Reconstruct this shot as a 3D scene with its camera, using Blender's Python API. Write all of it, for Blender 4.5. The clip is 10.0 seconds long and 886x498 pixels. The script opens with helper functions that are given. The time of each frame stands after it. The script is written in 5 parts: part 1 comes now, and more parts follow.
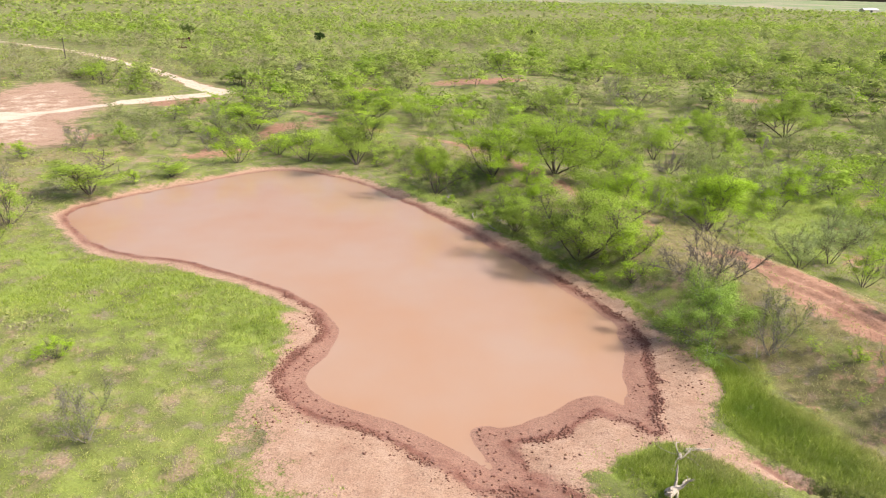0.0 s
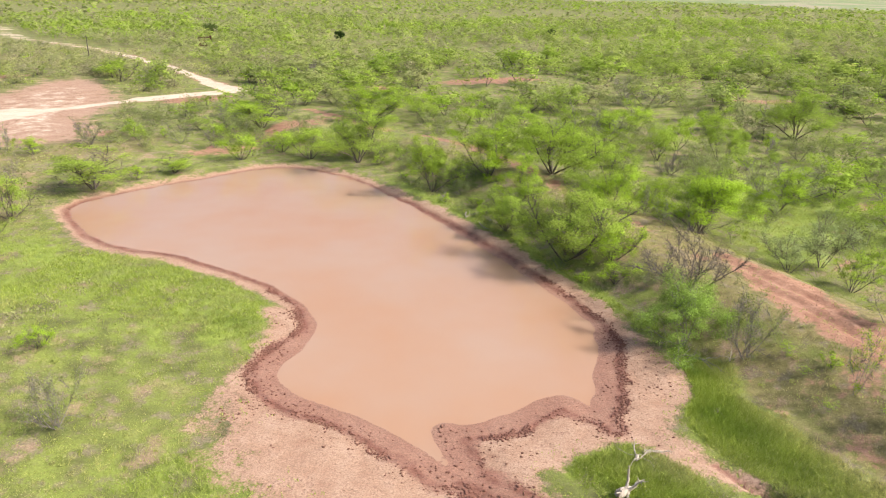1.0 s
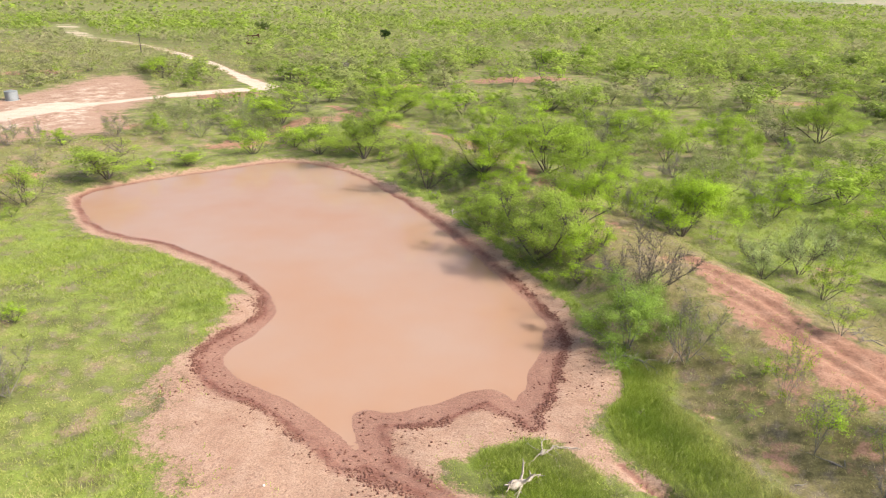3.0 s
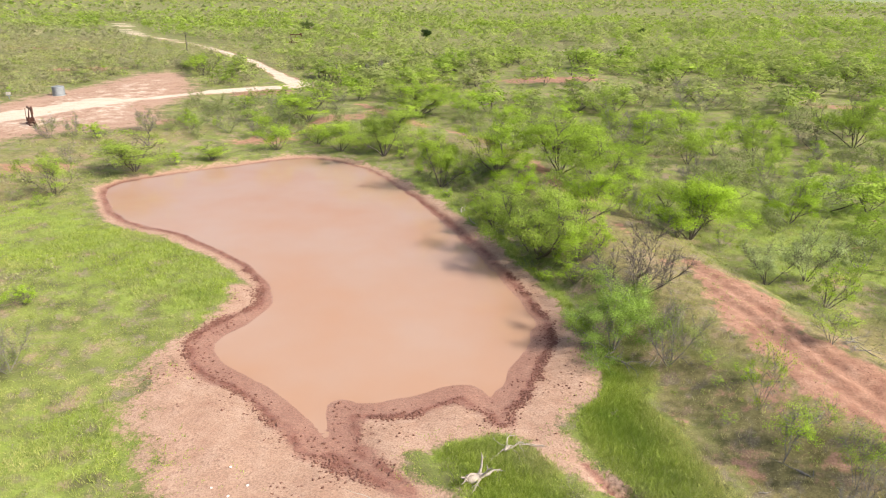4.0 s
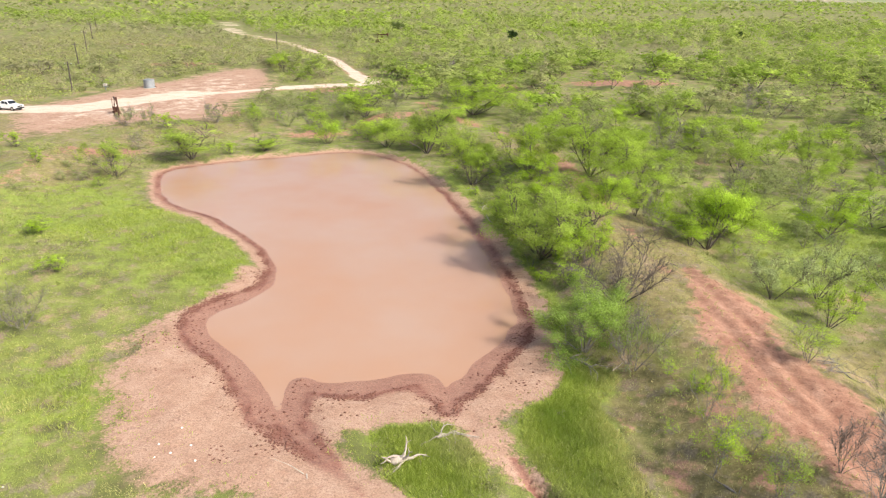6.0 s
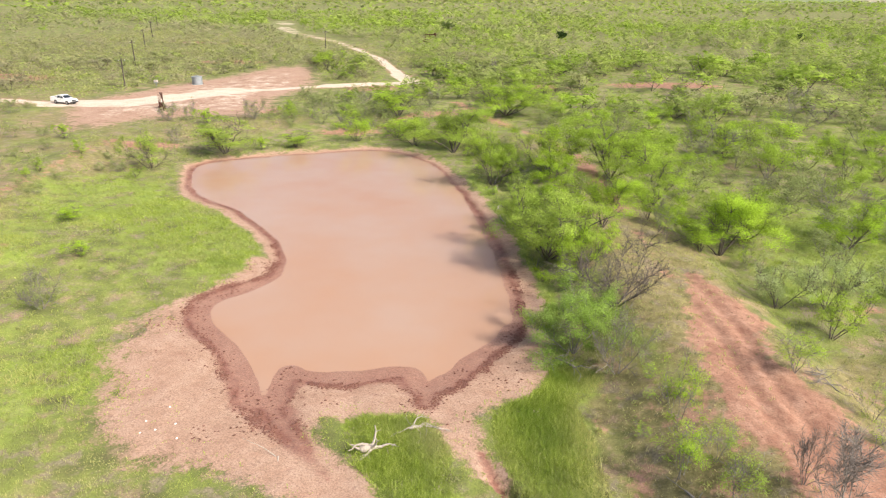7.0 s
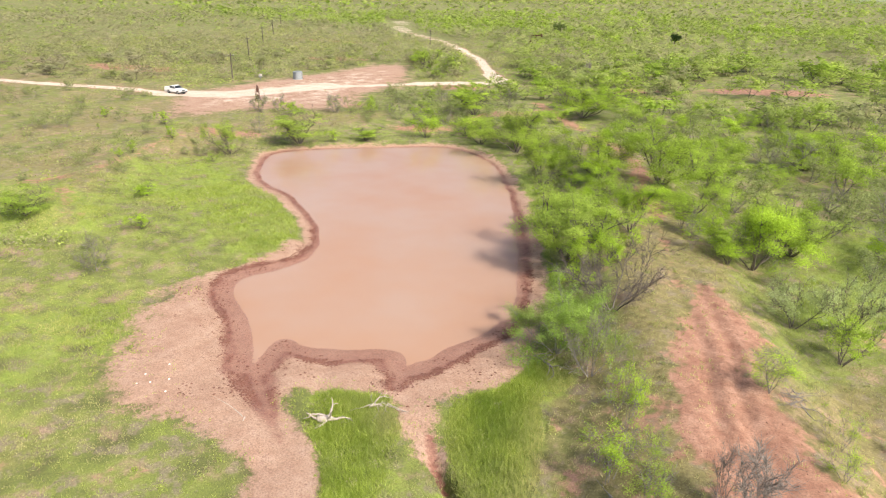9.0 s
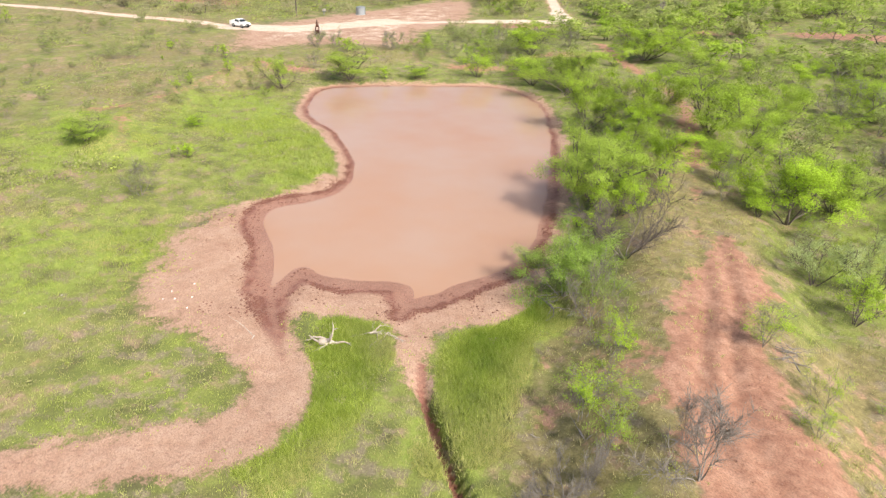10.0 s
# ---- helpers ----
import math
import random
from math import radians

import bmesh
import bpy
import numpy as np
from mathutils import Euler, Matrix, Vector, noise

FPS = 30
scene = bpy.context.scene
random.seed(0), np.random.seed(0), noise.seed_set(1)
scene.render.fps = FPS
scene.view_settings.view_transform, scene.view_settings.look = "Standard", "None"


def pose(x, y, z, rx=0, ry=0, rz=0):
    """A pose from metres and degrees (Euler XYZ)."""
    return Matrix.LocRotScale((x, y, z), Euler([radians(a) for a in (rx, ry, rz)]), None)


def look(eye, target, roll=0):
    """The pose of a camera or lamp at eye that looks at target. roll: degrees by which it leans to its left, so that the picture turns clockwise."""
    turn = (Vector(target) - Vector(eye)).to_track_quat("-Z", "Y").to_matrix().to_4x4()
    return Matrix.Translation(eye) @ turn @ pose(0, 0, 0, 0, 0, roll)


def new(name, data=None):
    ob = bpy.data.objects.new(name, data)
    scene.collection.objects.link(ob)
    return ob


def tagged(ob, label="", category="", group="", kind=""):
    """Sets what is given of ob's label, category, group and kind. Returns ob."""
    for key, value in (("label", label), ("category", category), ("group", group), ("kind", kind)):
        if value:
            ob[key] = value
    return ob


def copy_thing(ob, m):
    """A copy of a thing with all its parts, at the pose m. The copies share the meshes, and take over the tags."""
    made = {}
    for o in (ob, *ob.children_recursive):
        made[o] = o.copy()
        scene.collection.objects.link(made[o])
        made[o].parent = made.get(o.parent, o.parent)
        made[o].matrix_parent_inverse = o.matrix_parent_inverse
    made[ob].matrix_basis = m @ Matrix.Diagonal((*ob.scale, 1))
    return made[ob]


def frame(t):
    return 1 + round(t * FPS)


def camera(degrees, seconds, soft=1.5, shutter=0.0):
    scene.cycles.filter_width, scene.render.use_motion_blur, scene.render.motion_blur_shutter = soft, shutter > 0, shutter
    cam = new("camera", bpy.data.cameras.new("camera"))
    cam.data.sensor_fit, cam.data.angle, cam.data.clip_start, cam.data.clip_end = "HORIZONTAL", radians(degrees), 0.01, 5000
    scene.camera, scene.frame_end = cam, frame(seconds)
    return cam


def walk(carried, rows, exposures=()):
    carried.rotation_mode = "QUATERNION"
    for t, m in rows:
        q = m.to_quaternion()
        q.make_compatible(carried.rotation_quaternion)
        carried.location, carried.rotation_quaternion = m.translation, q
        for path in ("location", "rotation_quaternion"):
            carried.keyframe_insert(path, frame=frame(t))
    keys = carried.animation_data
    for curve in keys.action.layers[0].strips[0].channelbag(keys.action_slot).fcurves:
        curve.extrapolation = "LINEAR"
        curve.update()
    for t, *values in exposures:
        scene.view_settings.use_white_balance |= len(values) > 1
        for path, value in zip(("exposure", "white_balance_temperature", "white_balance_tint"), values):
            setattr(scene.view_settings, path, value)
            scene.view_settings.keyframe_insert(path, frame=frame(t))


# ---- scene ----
cam = camera(68.1, 10.0, 1.1, 0.3)
PATH = [
    (0, (0.586, -0.521, 23.225), (0.518, 1.339, 22.492), 1.5),
    (0.5, (2.204, -0.625, 23.353), (2.098, 1.232, 22.617), 1.5),
    (1, (3.992, -0.676, 23.414), (3.852, 1.178, 22.676), 1.5),
    (1.5, (5.847, -0.755, 23.489), (5.676, 1.096, 22.75), 1.4),
    (2, (7.761, -0.777, 23.551), (7.554, 1.069, 22.81), 1.3),
    (2.5, (9.673, -0.807, 23.646), (9.423, 1.033, 22.903), 1.3),
    (4, (15.649, -0.503, 23.7), (15.211, 1.3, 22.952), 1.2),
    (4.5, (17.666, -0.259, 23.697), (17.166, 1.527, 22.949), 1.2),
    (5, (19.552, 0.045, 23.689), (18.992, 1.814, 22.941), 1.2),
    (5.5, (21.589, 0.382, 23.704), (20.959, 2.126, 22.956), 1.2),
    (7, (27.67, 1.841, 23.898), (26.827, 3.491, 23.146), 1.2),
    (7.5, (29.677, 2.457, 23.97), (28.767, 4.07, 23.217), 1.2),
    (8, (31.655, 3.178, 24.033), (30.677, 4.751, 23.278), 1.3),
    (8.5, (33.605, 3.97, 24.098), (32.555, 5.496, 23.341), 1.3),
    (9, (35.502, 4.898, 24.105), (34.374, 6.365, 23.348), 1.2),
    (9.5, (37.406, 5.834, 24.123), (36.215, 7.214, 23.3), 1.2),
    (10, (39.26, 6.888, 24.238), (38.022, 8.162, 23.319), 1.2),
]
walk(cam, [(t, look(eye, target, roll)) for t, eye, target, roll in PATH], [(0, 0.58, 6300, 11), (10, 0.58, 6300, 11)])


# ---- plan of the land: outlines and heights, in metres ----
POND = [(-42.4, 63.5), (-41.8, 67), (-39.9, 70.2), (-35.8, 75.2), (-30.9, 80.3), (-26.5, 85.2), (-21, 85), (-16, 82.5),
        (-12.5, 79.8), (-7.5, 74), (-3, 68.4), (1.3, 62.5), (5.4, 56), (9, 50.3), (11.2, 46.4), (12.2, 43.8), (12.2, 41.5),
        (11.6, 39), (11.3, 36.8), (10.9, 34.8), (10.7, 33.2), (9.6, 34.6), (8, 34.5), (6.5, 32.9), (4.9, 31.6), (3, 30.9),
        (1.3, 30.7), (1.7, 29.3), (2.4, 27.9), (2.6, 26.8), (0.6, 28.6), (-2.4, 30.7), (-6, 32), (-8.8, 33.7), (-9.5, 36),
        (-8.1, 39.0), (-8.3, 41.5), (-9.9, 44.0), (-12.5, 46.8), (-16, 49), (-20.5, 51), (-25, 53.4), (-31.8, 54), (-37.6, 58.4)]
SHORE_MUD = [(-13.6, 45), (-11.3, 38.8), (-12, 34.1), (-12, 30.5), (-9.8, 26.3), (-6.7, 22.9), (-3.5, 20.2), (0.5, 18.6),
             (5, 20.6), (9.4, 20.8), (12.1, 19.7), (12.9, 17.9), (12.2, 15.3), (10.1, 12), (6, 5), (0, -3), (3, -4), (10.5, 7),
             (14.3, 11.7), (15.8, 13.7), (16.9, 16.9), (16.7, 19.5), (14.8, 22.1), (12.3, 23.6), (9.6, 24.7), (7.6, 25.6),
             (7.2, 26.6), (9.1, 28.2), (11.1, 29.4), (12.3, 30.1), (13.6, 29.3), (16.2, 27.5), (18.3, 26.3), (19.2, 27),
             (17.5, 28.2), (15.8, 29.8), (14.8, 31.6), (16, 33.3), (17.3, 35.5), (17, 38.6), (15.8, 41.6), (14.5, 44.1),
             (13.2, 47), (8, 48), (0, 40), (-6, 42)]
DAM_BARE = [(21.8, 54), (23.2, 47.5), (25.4, 42), (27.2, 36.5), (28.8, 33.5), (33, 29), (39, 22), (46, 26), (41, 31),
            (37.5, 34.6), (34.4, 36.6), (32.6, 39.6), (29.6, 42.3), (30, 45), (31, 48.3), (28.4, 50.8), (24, 55)]
DAM_TRACK = [(-32, 123), (-12, 104), (-2, 93), (5.6, 83.5), (9.8, 76), (12.4, 70.5), (15.5, 65), (19, 58), (22, 52)]
DAM_CREST = [(-34, 120), (-26, 101), (-10, 97), (4, 85), (11, 73), (17, 61), (21.5, 53), (25, 47), (28.5, 41), (31.5, 35), (36, 29), (44, 22)]
SPOIL = [(-59, 63), (-55.5, 56), (-48.2, 43.6), (-40.6, 34), (-32, 31)]
RUTS = [(21.6, 54), (24.6, 49), (27.2, 44.6), (29, 40), (31, 35.6), (34.5, 31), (40, 25)]
GULLY = [(16.6, 28.6), (18, 27.2), (20.2, 25.9), (22.6, 24.4), (25.3, 22.9), (29, 20.5)]
CHANNEL = [(2.3, 27.6), (3.9, 26.3), (6.2, 25.1), (9.4, 23.5), (12.6, 21.9), (14.6, 20.2)]
ROAD = [(-260, 22), (-161, 52.5), (-146.8, 61), (-120, 70.5), (-98.6, 79), (-90, 82.5), (-84, 89), (-80.7, 102), (-76.5, 115.7),
        (-66, 131), (-53.5, 146), (-65.5, 156), (-73, 164.5), (-87, 181.5), (-108, 201), (-127, 217.4), (-155, 238), (-192, 264), (-204, 277), (-252, 330)]
PAD = [(-72, 64), (-71, 70), (-68.4, 78), (-64, 85), (-57, 88), (-57, 99), (-66, 109), (-68, 122), (-75, 135), (-92, 154), (-102, 151),
       (-99, 133), (-99, 111), (-96.5, 94), (-97, 83), (-86, 74)]
TRAIL = [(-9, 33), (-14, 30), (-19, 26.5), (-25, 21), (-33, 12)]
TRAIL_TWO = [(12, 16), (8.5, 17.6), (6, 15), (2, 12.5), (-4, 11)]
# bare patches: x, y, half length, half width, turn
PATCHES = [(-29, 105, 11, 4.5, 75), (2, 161, 15, 6, 15), (-24, 150, 10, 4, 10), (-58, 132, 9, 5, 45), (-47, 36, 5, 2, 55), (-58, 95, 6, 3, 30),
           (-36, 91, 7, 2.5, 35), (-56, 66, 7, 3, 40), (36.5, 57, 3, 1.5, 30), (48, 75, 4, 2, 20), (40, 66, 2.5, 1.2, 60), (60, 140, 9, 3, 0),
           (-140, 95, 20, 6, 20), (-120, 150, 14, 5, 30), (-170, 190, 25, 5, 20), (27, 36, 3, 1.6, 60), (29, 32.5, 2.6, 1.2, 40), (25.4, 29.4, 1.8, 0.8, 60), (24.2, 34.4, 1.5, 0.7, 110), (26.8, 33.2, 1.6, 0.8, 80)]


def chaikin(points, closed=True, rounds=1):
    p = np.array(points, float)
    for _ in range(rounds):
        q = np.roll(p, -1, 0) if closed else p[1:]
        a = p if closed else p[:-1]
        mid = np.stack([0.75 * a + 0.25 * q, 0.25 * a + 0.75 * q], 1).reshape(-1, 2)
        p = mid if closed else np.vstack([p[:1], mid, p[-1:]])
    return p


def line_distance(x, y, line, closed=False):
    p = np.array(line, float)
    ends = np.roll(p, -1, 0) if closed else p[1:]
    best = np.full(np.shape(x), 1e9)
    for (ax, ay), (bx, by) in zip(p, ends):
        dx, dy = bx - ax, by - ay
        k = np.clip(((x - ax) * dx + (y - ay) * dy) / (dx * dx + dy * dy + 1e-9), 0, 1)
        best = np.minimum(best, np.hypot(x - ax - k * dx, y - ay - k * dy))
    return best


def area_distance(x, y, line):
    """Distance to a closed outline, negative inside it."""
    p = np.array(line, float)
    inside = np.zeros(np.shape(x), bool)
    for (ax, ay), (bx, by) in zip(p, np.roll(p, -1, 0)):
        crosses = (ay > y) != (by > y)
        inside ^= crosses & (x < (bx - ax) * (y - ay) / (by - ay + 1e-12) + ax)
    return np.where(inside, -1, 1) * line_distance(x, y, line, True)


def step(a, b, v):
    k = np.clip((v - a) / (b - a), 0, 1)
    return k * k * (3 - 2 * k)


def wave_noise(x, y, size, seed=0):
    """Smooth lattice noise between -1 and 1."""
    u, v = np.asarray(x) / size, np.asarray(y) / size
    i, j = np.floor(u).astype(np.int64), np.floor(v).astype(np.int64)
    a, b = u - i, v - j
    a, b = a * a * (3 - 2 * a), b * b * (3 - 2 * b)

    def lattice(m, n):
        h = np.sin(m * 127.1 + n * 311.7 + seed * 74.7) * 43758.5453
        return 2 * (h - np.floor(h)) - 1
    return (lattice(i, j) * (1 - a) + lattice(i + 1, j) * a) * (1 - b) + (lattice(i, j + 1) * (1 - a) + lattice(i + 1, j + 1) * a) * b


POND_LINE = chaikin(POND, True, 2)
MUD_LINE = chaikin(SHORE_MUD, True, 1)


def land(x, y, fine=True):
    """The height of the ground."""
    x, y = np.asarray(x, float), np.asarray(y, float)
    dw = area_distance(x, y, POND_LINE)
    if fine:
        dw = dw + 0.22 * wave_noise(x, y, 1.7, 5) * step(14, 8, np.abs(dw)) + 0.1 * wave_noise(x, y, 0.7, 6) * step(14, 8, np.abs(dw))
    far = np.hypot(x, y - 55)
    base = 0.35 + 0.75 * step(6, 22, dw) + 0.25 * wave_noise(x, y, 23, 1) * step(3, 20, dw) + 0.12 * wave_noise(x, y, 7, 2) * step(3, 10, dw)
    base = base + 2.3 * step(90, 165, y) * step(-45, 10, x) + 1.2 * step(20, 90, x) * step(20, 90, y) + 2 * wave_noise(x, y, 160, 3) * step(150, 400, far)
    base = base + 0.004 * np.maximum(far - 500, 0)
    steep = 0.075 + 0.22 * step(52, 62, y)
    bank = np.where(dw < 0, np.maximum(-1.3, 0.16 * dw), steep * np.minimum(dw, 1.6) + 0.06 * np.clip(dw - 1.6, 0, 2.4) + 0.03 * np.maximum(dw - 4, 0))
    k = step(1.0, 8, dw)
    z = bank * (1 - k) + base * k
    dc = line_distance(x, y, DAM_CREST)
    dam = 2.75 * step(10.5, 2.2, dc) * step(0.5, 5.2, dw) * step(8, 26, y)
    low = step(118, 90, y)
    z = np.maximum(z, z * 0.25 + dam * (0.35 + 0.65 * low) + 0.0)
    z = z + 0.9 * step(5, 0.8, line_distance(x, y, SPOIL)) * (0.8 + 0.4 * wave_noise(x, y, 5, 9))
    rut = line_distance(x, y, RUTS)
    z = z - 0.15 * step(0.6, 0.15, np.abs(rut - 0.8)) * step(60, 54, y)
    dg = line_distance(x, y, GULLY)
    z = z - 1.2 * step(0.55, 0.2, dg) * step(16, 20, x) - 0.12 * step(2.5, 0.4, dg)
    dch = line_distance(x, y, CHANNEL)
    z = z - 0.12 * step(2.2, 0.6, dch) * step(0, 2, dw) * step(15, 10, x)
    if fine:
        near = step(160, 60, far)
        z = z + near * step(0.1, 3, dw) * (0.05 * wave_noise(x, y, 1.9, 11) + 0.03 * wave_noise(x, y, 0.8, 12))
    return z


# ---- light ----
world = bpy.data.worlds.new("sky")
world.use_nodes = True
scene.world = world
SUN_WAY = Vector((0.74, -0.15, 0.70)).normalized()
sky = world.node_tree.nodes.new("ShaderNodeTexSky")
sky.sky_type, sky.sun_disc = "NISHITA", False
sky.sun_elevation, sky.sun_rotation = math.asin(SUN_WAY.z), math.atan2(SUN_WAY.x, SUN_WAY.y)
sky.air_density, sky.dust_density, sky.ozone_density = 1.0, 6.0, 1.0
world.node_tree.links.new(sky.outputs[0], world.node_tree.nodes["Background"].inputs[0])
world.node_tree.nodes["Background"].inputs[1].default_value = 0.145
sun_data = bpy.data.lights.new("sun", "SUN")
sun_data.energy, sun_data.angle, sun_data.color = 3.8, radians(2.0), (1.0, 0.95, 0.86)
sun = new("sun", sun_data)
sun.matrix_world = Matrix.Translation((0, 0, 60)) @ SUN_WAY.to_track_quat("Z", "Y").to_matrix().to_4x4()


# ---- materials ----
def blank(name):
    m = bpy.data.materials.new(name)
    m.use_nodes = True
    t = m.node_tree
    t.nodes.clear()
    return m, t


def joined(t, socket, value):
    """Feeds a socket with another socket or with a plain value."""
    if isinstance(value, bpy.types.NodeSocket):
        t.links.new(value, socket)
    else:
        socket.default_value = value


def noise_of(t, where, size, detail=4.0, rough=0.55):
    n = t.nodes.new("ShaderNodeTexNoise")
    t.links.new(where, n.inputs["Vector"])
    n.inputs["Scale"].default_value, n.inputs["Detail"].default_value, n.inputs["Roughness"].default_value = 1 / size, detail, rough
    return n.outputs["Fac"]


def cells_of(t, where, size, feature="F1"):
    n = t.nodes.new("ShaderNodeTexVoronoi")
    n.feature = feature
    t.links.new(where, n.inputs["Vector"])
    n.inputs["Scale"].default_value = 1 / size
    return n.outputs["Distance"]


def math_of(t, kind, a, b=0.0):
    n = t.nodes.new("ShaderNodeMath")
    n.operation = kind
    joined(t, n.inputs[0], a)
    joined(t, n.inputs[1], b)
    return n.outputs[0]


def range_of(t, value, lo, hi, a=0.0, b=1.0):
    n = t.nodes.new("ShaderNodeMapRange")
    n.interpolation_type = "SMOOTHSTEP"
    joined(t, n.inputs[0], value)
    for i, v in enumerate((lo, hi, a, b)):
        n.inputs[1 + i].default_value = v
    return n.outputs[0]


def mixed(t, fac, a, b, kind="MIX"):
    n = t.nodes.new("ShaderNodeMix")
    n.data_type, n.blend_type = "RGBA", kind
    joined(t, n.inputs[0], fac)
    joined(t, n.inputs[6], a if isinstance(a, bpy.types.NodeSocket) else (*a, 1))
    joined(t, n.inputs[7], b if isinstance(b, bpy.types.NodeSocket) else (*b, 1))
    return n.outputs[2]


def ramp_of(t, fac, *stops):
    n = t.nodes.new("ShaderNodeValToRGB")
    e = n.color_ramp.elements
    while len(e) < len(stops):
        e.new(0.5)
    for slot, (at, colour) in zip(e, stops):
        slot.position, slot.color = at, (*colour, 1)
    t.links.new(fac, n.inputs[0])
    return n.outputs[0]


def bump_of(t, height, strength, distance):
    n = t.nodes.new("ShaderNodeBump")
    t.links.new(height, n.inputs["Height"])
    n.inputs["Strength"].default_value, n.inputs["Distance"].default_value = strength, distance
    return n.outputs[0]


def surface(t, colour, rough=0.8, metal=0.0, bump=None, gloss=0.3):
    n = t.nodes.new("ShaderNodeBsdfPrincipled")
    out = t.nodes.new("ShaderNodeOutputMaterial")
    joined(t, n.inputs["Base Color"], colour if isinstance(colour, bpy.types.NodeSocket) else (*colour, 1))
    joined(t, n.inputs["Roughness"], rough)
    joined(t, n.inputs["Metallic"], metal)
    n.inputs["Specular IOR Level"].default_value = gloss
    if bump is not None:
        t.links.new(bump, n.inputs["Normal"])
    t.links.new(n.outputs[0], out.inputs[0])
    return n


def spot(t):
    return t.nodes.new("ShaderNodeNewGeometry").outputs["Position"]


def own_spot(t):
    return t.nodes.new("ShaderNodeTexCoord").outputs["Object"]


def attribute_of(t, name):
    a = t.nodes.new("ShaderNodeAttribute")
    a.attribute_name = name
    s = t.nodes.new("ShaderNodeSeparateColor")
    t.links.new(a.outputs["Color"], s.inputs[0])
    return s.outputs[0], s.outputs[1], s.outputs[2]


def ground_material():
    m, t = blank("red earth and grass")
    p = spot(t)
    mud, wet, road = attribute_of(t, "soil")
    lush, dry, bare = attribute_of(t, "growth")
    field = attribute_of(t, "distance_cover")[0]
    n_big, n_mid, n_small, n_fine = noise_of(t, p, 9), noise_of(t, p, 2.2, 5), noise_of(t, p, 0.6, 5), noise_of(t, p, 0.14, 4, 0.7)
    # grass and weeds
    green = ramp_of(t, n_mid, (0.28, (0.10, 0.098, 0.038)), (0.45, (0.155, 0.178, 0.042)), (0.58, (0.205, 0.24, 0.05)), (0.75, (0.30, 0.27, 0.115)))
    lime = ramp_of(t, n_small, (0.3, (0.155, 0.205, 0.032)), (0.55, (0.235, 0.298, 0.048)), (0.75, (0.30, 0.35, 0.08)))
    deep = ramp_of(t, n_small, (0.3, (0.095, 0.135, 0.018)), (0.55, (0.16, 0.215, 0.028)), (0.75, (0.235, 0.265, 0.05)))
    rich = mixed(t, math_of(t, "MULTIPLY", range_of(t, lush, 0.7, 1.0), range_of(t, n_mid, 0.35, 0.6, 0.95, 0.35)), lime, deep)
    straw = ramp_of(t, n_small, (0.3, (0.14, 0.118, 0.048)), (0.5, (0.225, 0.188, 0.075)), (0.7, (0.31, 0.258, 0.115)))
    litter = ramp_of(t, n_fine, (0.3, (0.17, 0.13, 0.09)), (0.7, (0.31, 0.25, 0.17)))
    soil_show = ramp_of(t, n_fine, (0.3, (0.29, 0.18, 0.12)), (0.7, (0.42, 0.29, 0.21)))
    lush_on = range_of(t, math_of(t, "ADD", lush, math_of(t, "MULTIPLY", math_of(t, "SUBTRACT", n_mid, 0.5), 1.4)), 0.35, 0.7)
    dry_on = range_of(t, math_of(t, "ADD", dry, math_of(t, "MULTIPLY", math_of(t, "SUBTRACT", n_big, 0.5), 1.6)), 0.3, 0.8)
    c = mixed(t, dry_on, green, straw)
    c = mixed(t, lush_on, c, rich)
    c = mixed(t, math_of(t, "MULTIPLY", range_of(t, noise_of(t, p, 1.3, 6, 0.65), 0.50, 0.63), math_of(t, "SUBTRACT", 0.85, math_of(t, "MULTIPLY", lush_on, 0.6))), c, litter)
    c = mixed(t, math_of(t, "MULTIPLY", range_of(t, noise_of(t, p, 3.1, 6, 0.7), 0.53, 0.66), math_of(t, "SUBTRACT", 0.75, math_of(t, "MULTIPLY", lush_on, 0.7))), c, soil_show)
    c = mixed(t, range_of(t, n_fine, 0.35, 0.75, 0.3, 0.0), c, (0.07, 0.07, 0.03))
    # bare red soil of the dam and the patches
    rag = math_of(t, "MULTIPLY", math_of(t, "SUBTRACT", math_of(t, "ADD", math_of(t, "MULTIPLY", n_mid, 0.7), math_of(t, "MULTIPLY", n_small, 0.5)), 0.6), 1.3)
    red = ramp_of(t, math_of(t, "ADD", math_of(t, "MULTIPLY", n_small, 0.6), math_of(t, "MULTIPLY", n_mid, 0.4)), (0.34, (0.215, 0.103, 0.065)), (0.5, (0.285, 0.153, 0.099)), (0.64, (0.36, 0.21, 0.143)))
    bare_on = range_of(t, math_of(t, "ADD", bare, rag), 0.42, 0.6)
    c = mixed(t, bare_on, c, red)
    # dry shore crust
    crust = ramp_of(t, math_of(t, "ADD", math_of(t, "MULTIPLY", n_small, 0.5), math_of(t, "MULTIPLY", n_mid, 0.5)), (0.32, (0.275, 0.16, 0.108)), (0.5, (0.335, 0.215, 0.148)), (0.68, (0.385, 0.262, 0.187)))
    warp = t.nodes.new("ShaderNodeTexNoise")
    t.links.new(p, warp.inputs["Vector"])
    warp.inputs["Scale"].default_value = 3.0
    bent = t.nodes.new("ShaderNodeVectorMath")
    bent.operation = "MULTIPLY_ADD"
    t.links.new(warp.outputs["Color"], bent.inputs[0])
    bent.inputs[1].default_value = (0.35, 0.35, 0.0)
    t.links.new(p, bent.inputs[2])
    bunch = noise_of(t, p, 1.1, 4, 0.6)
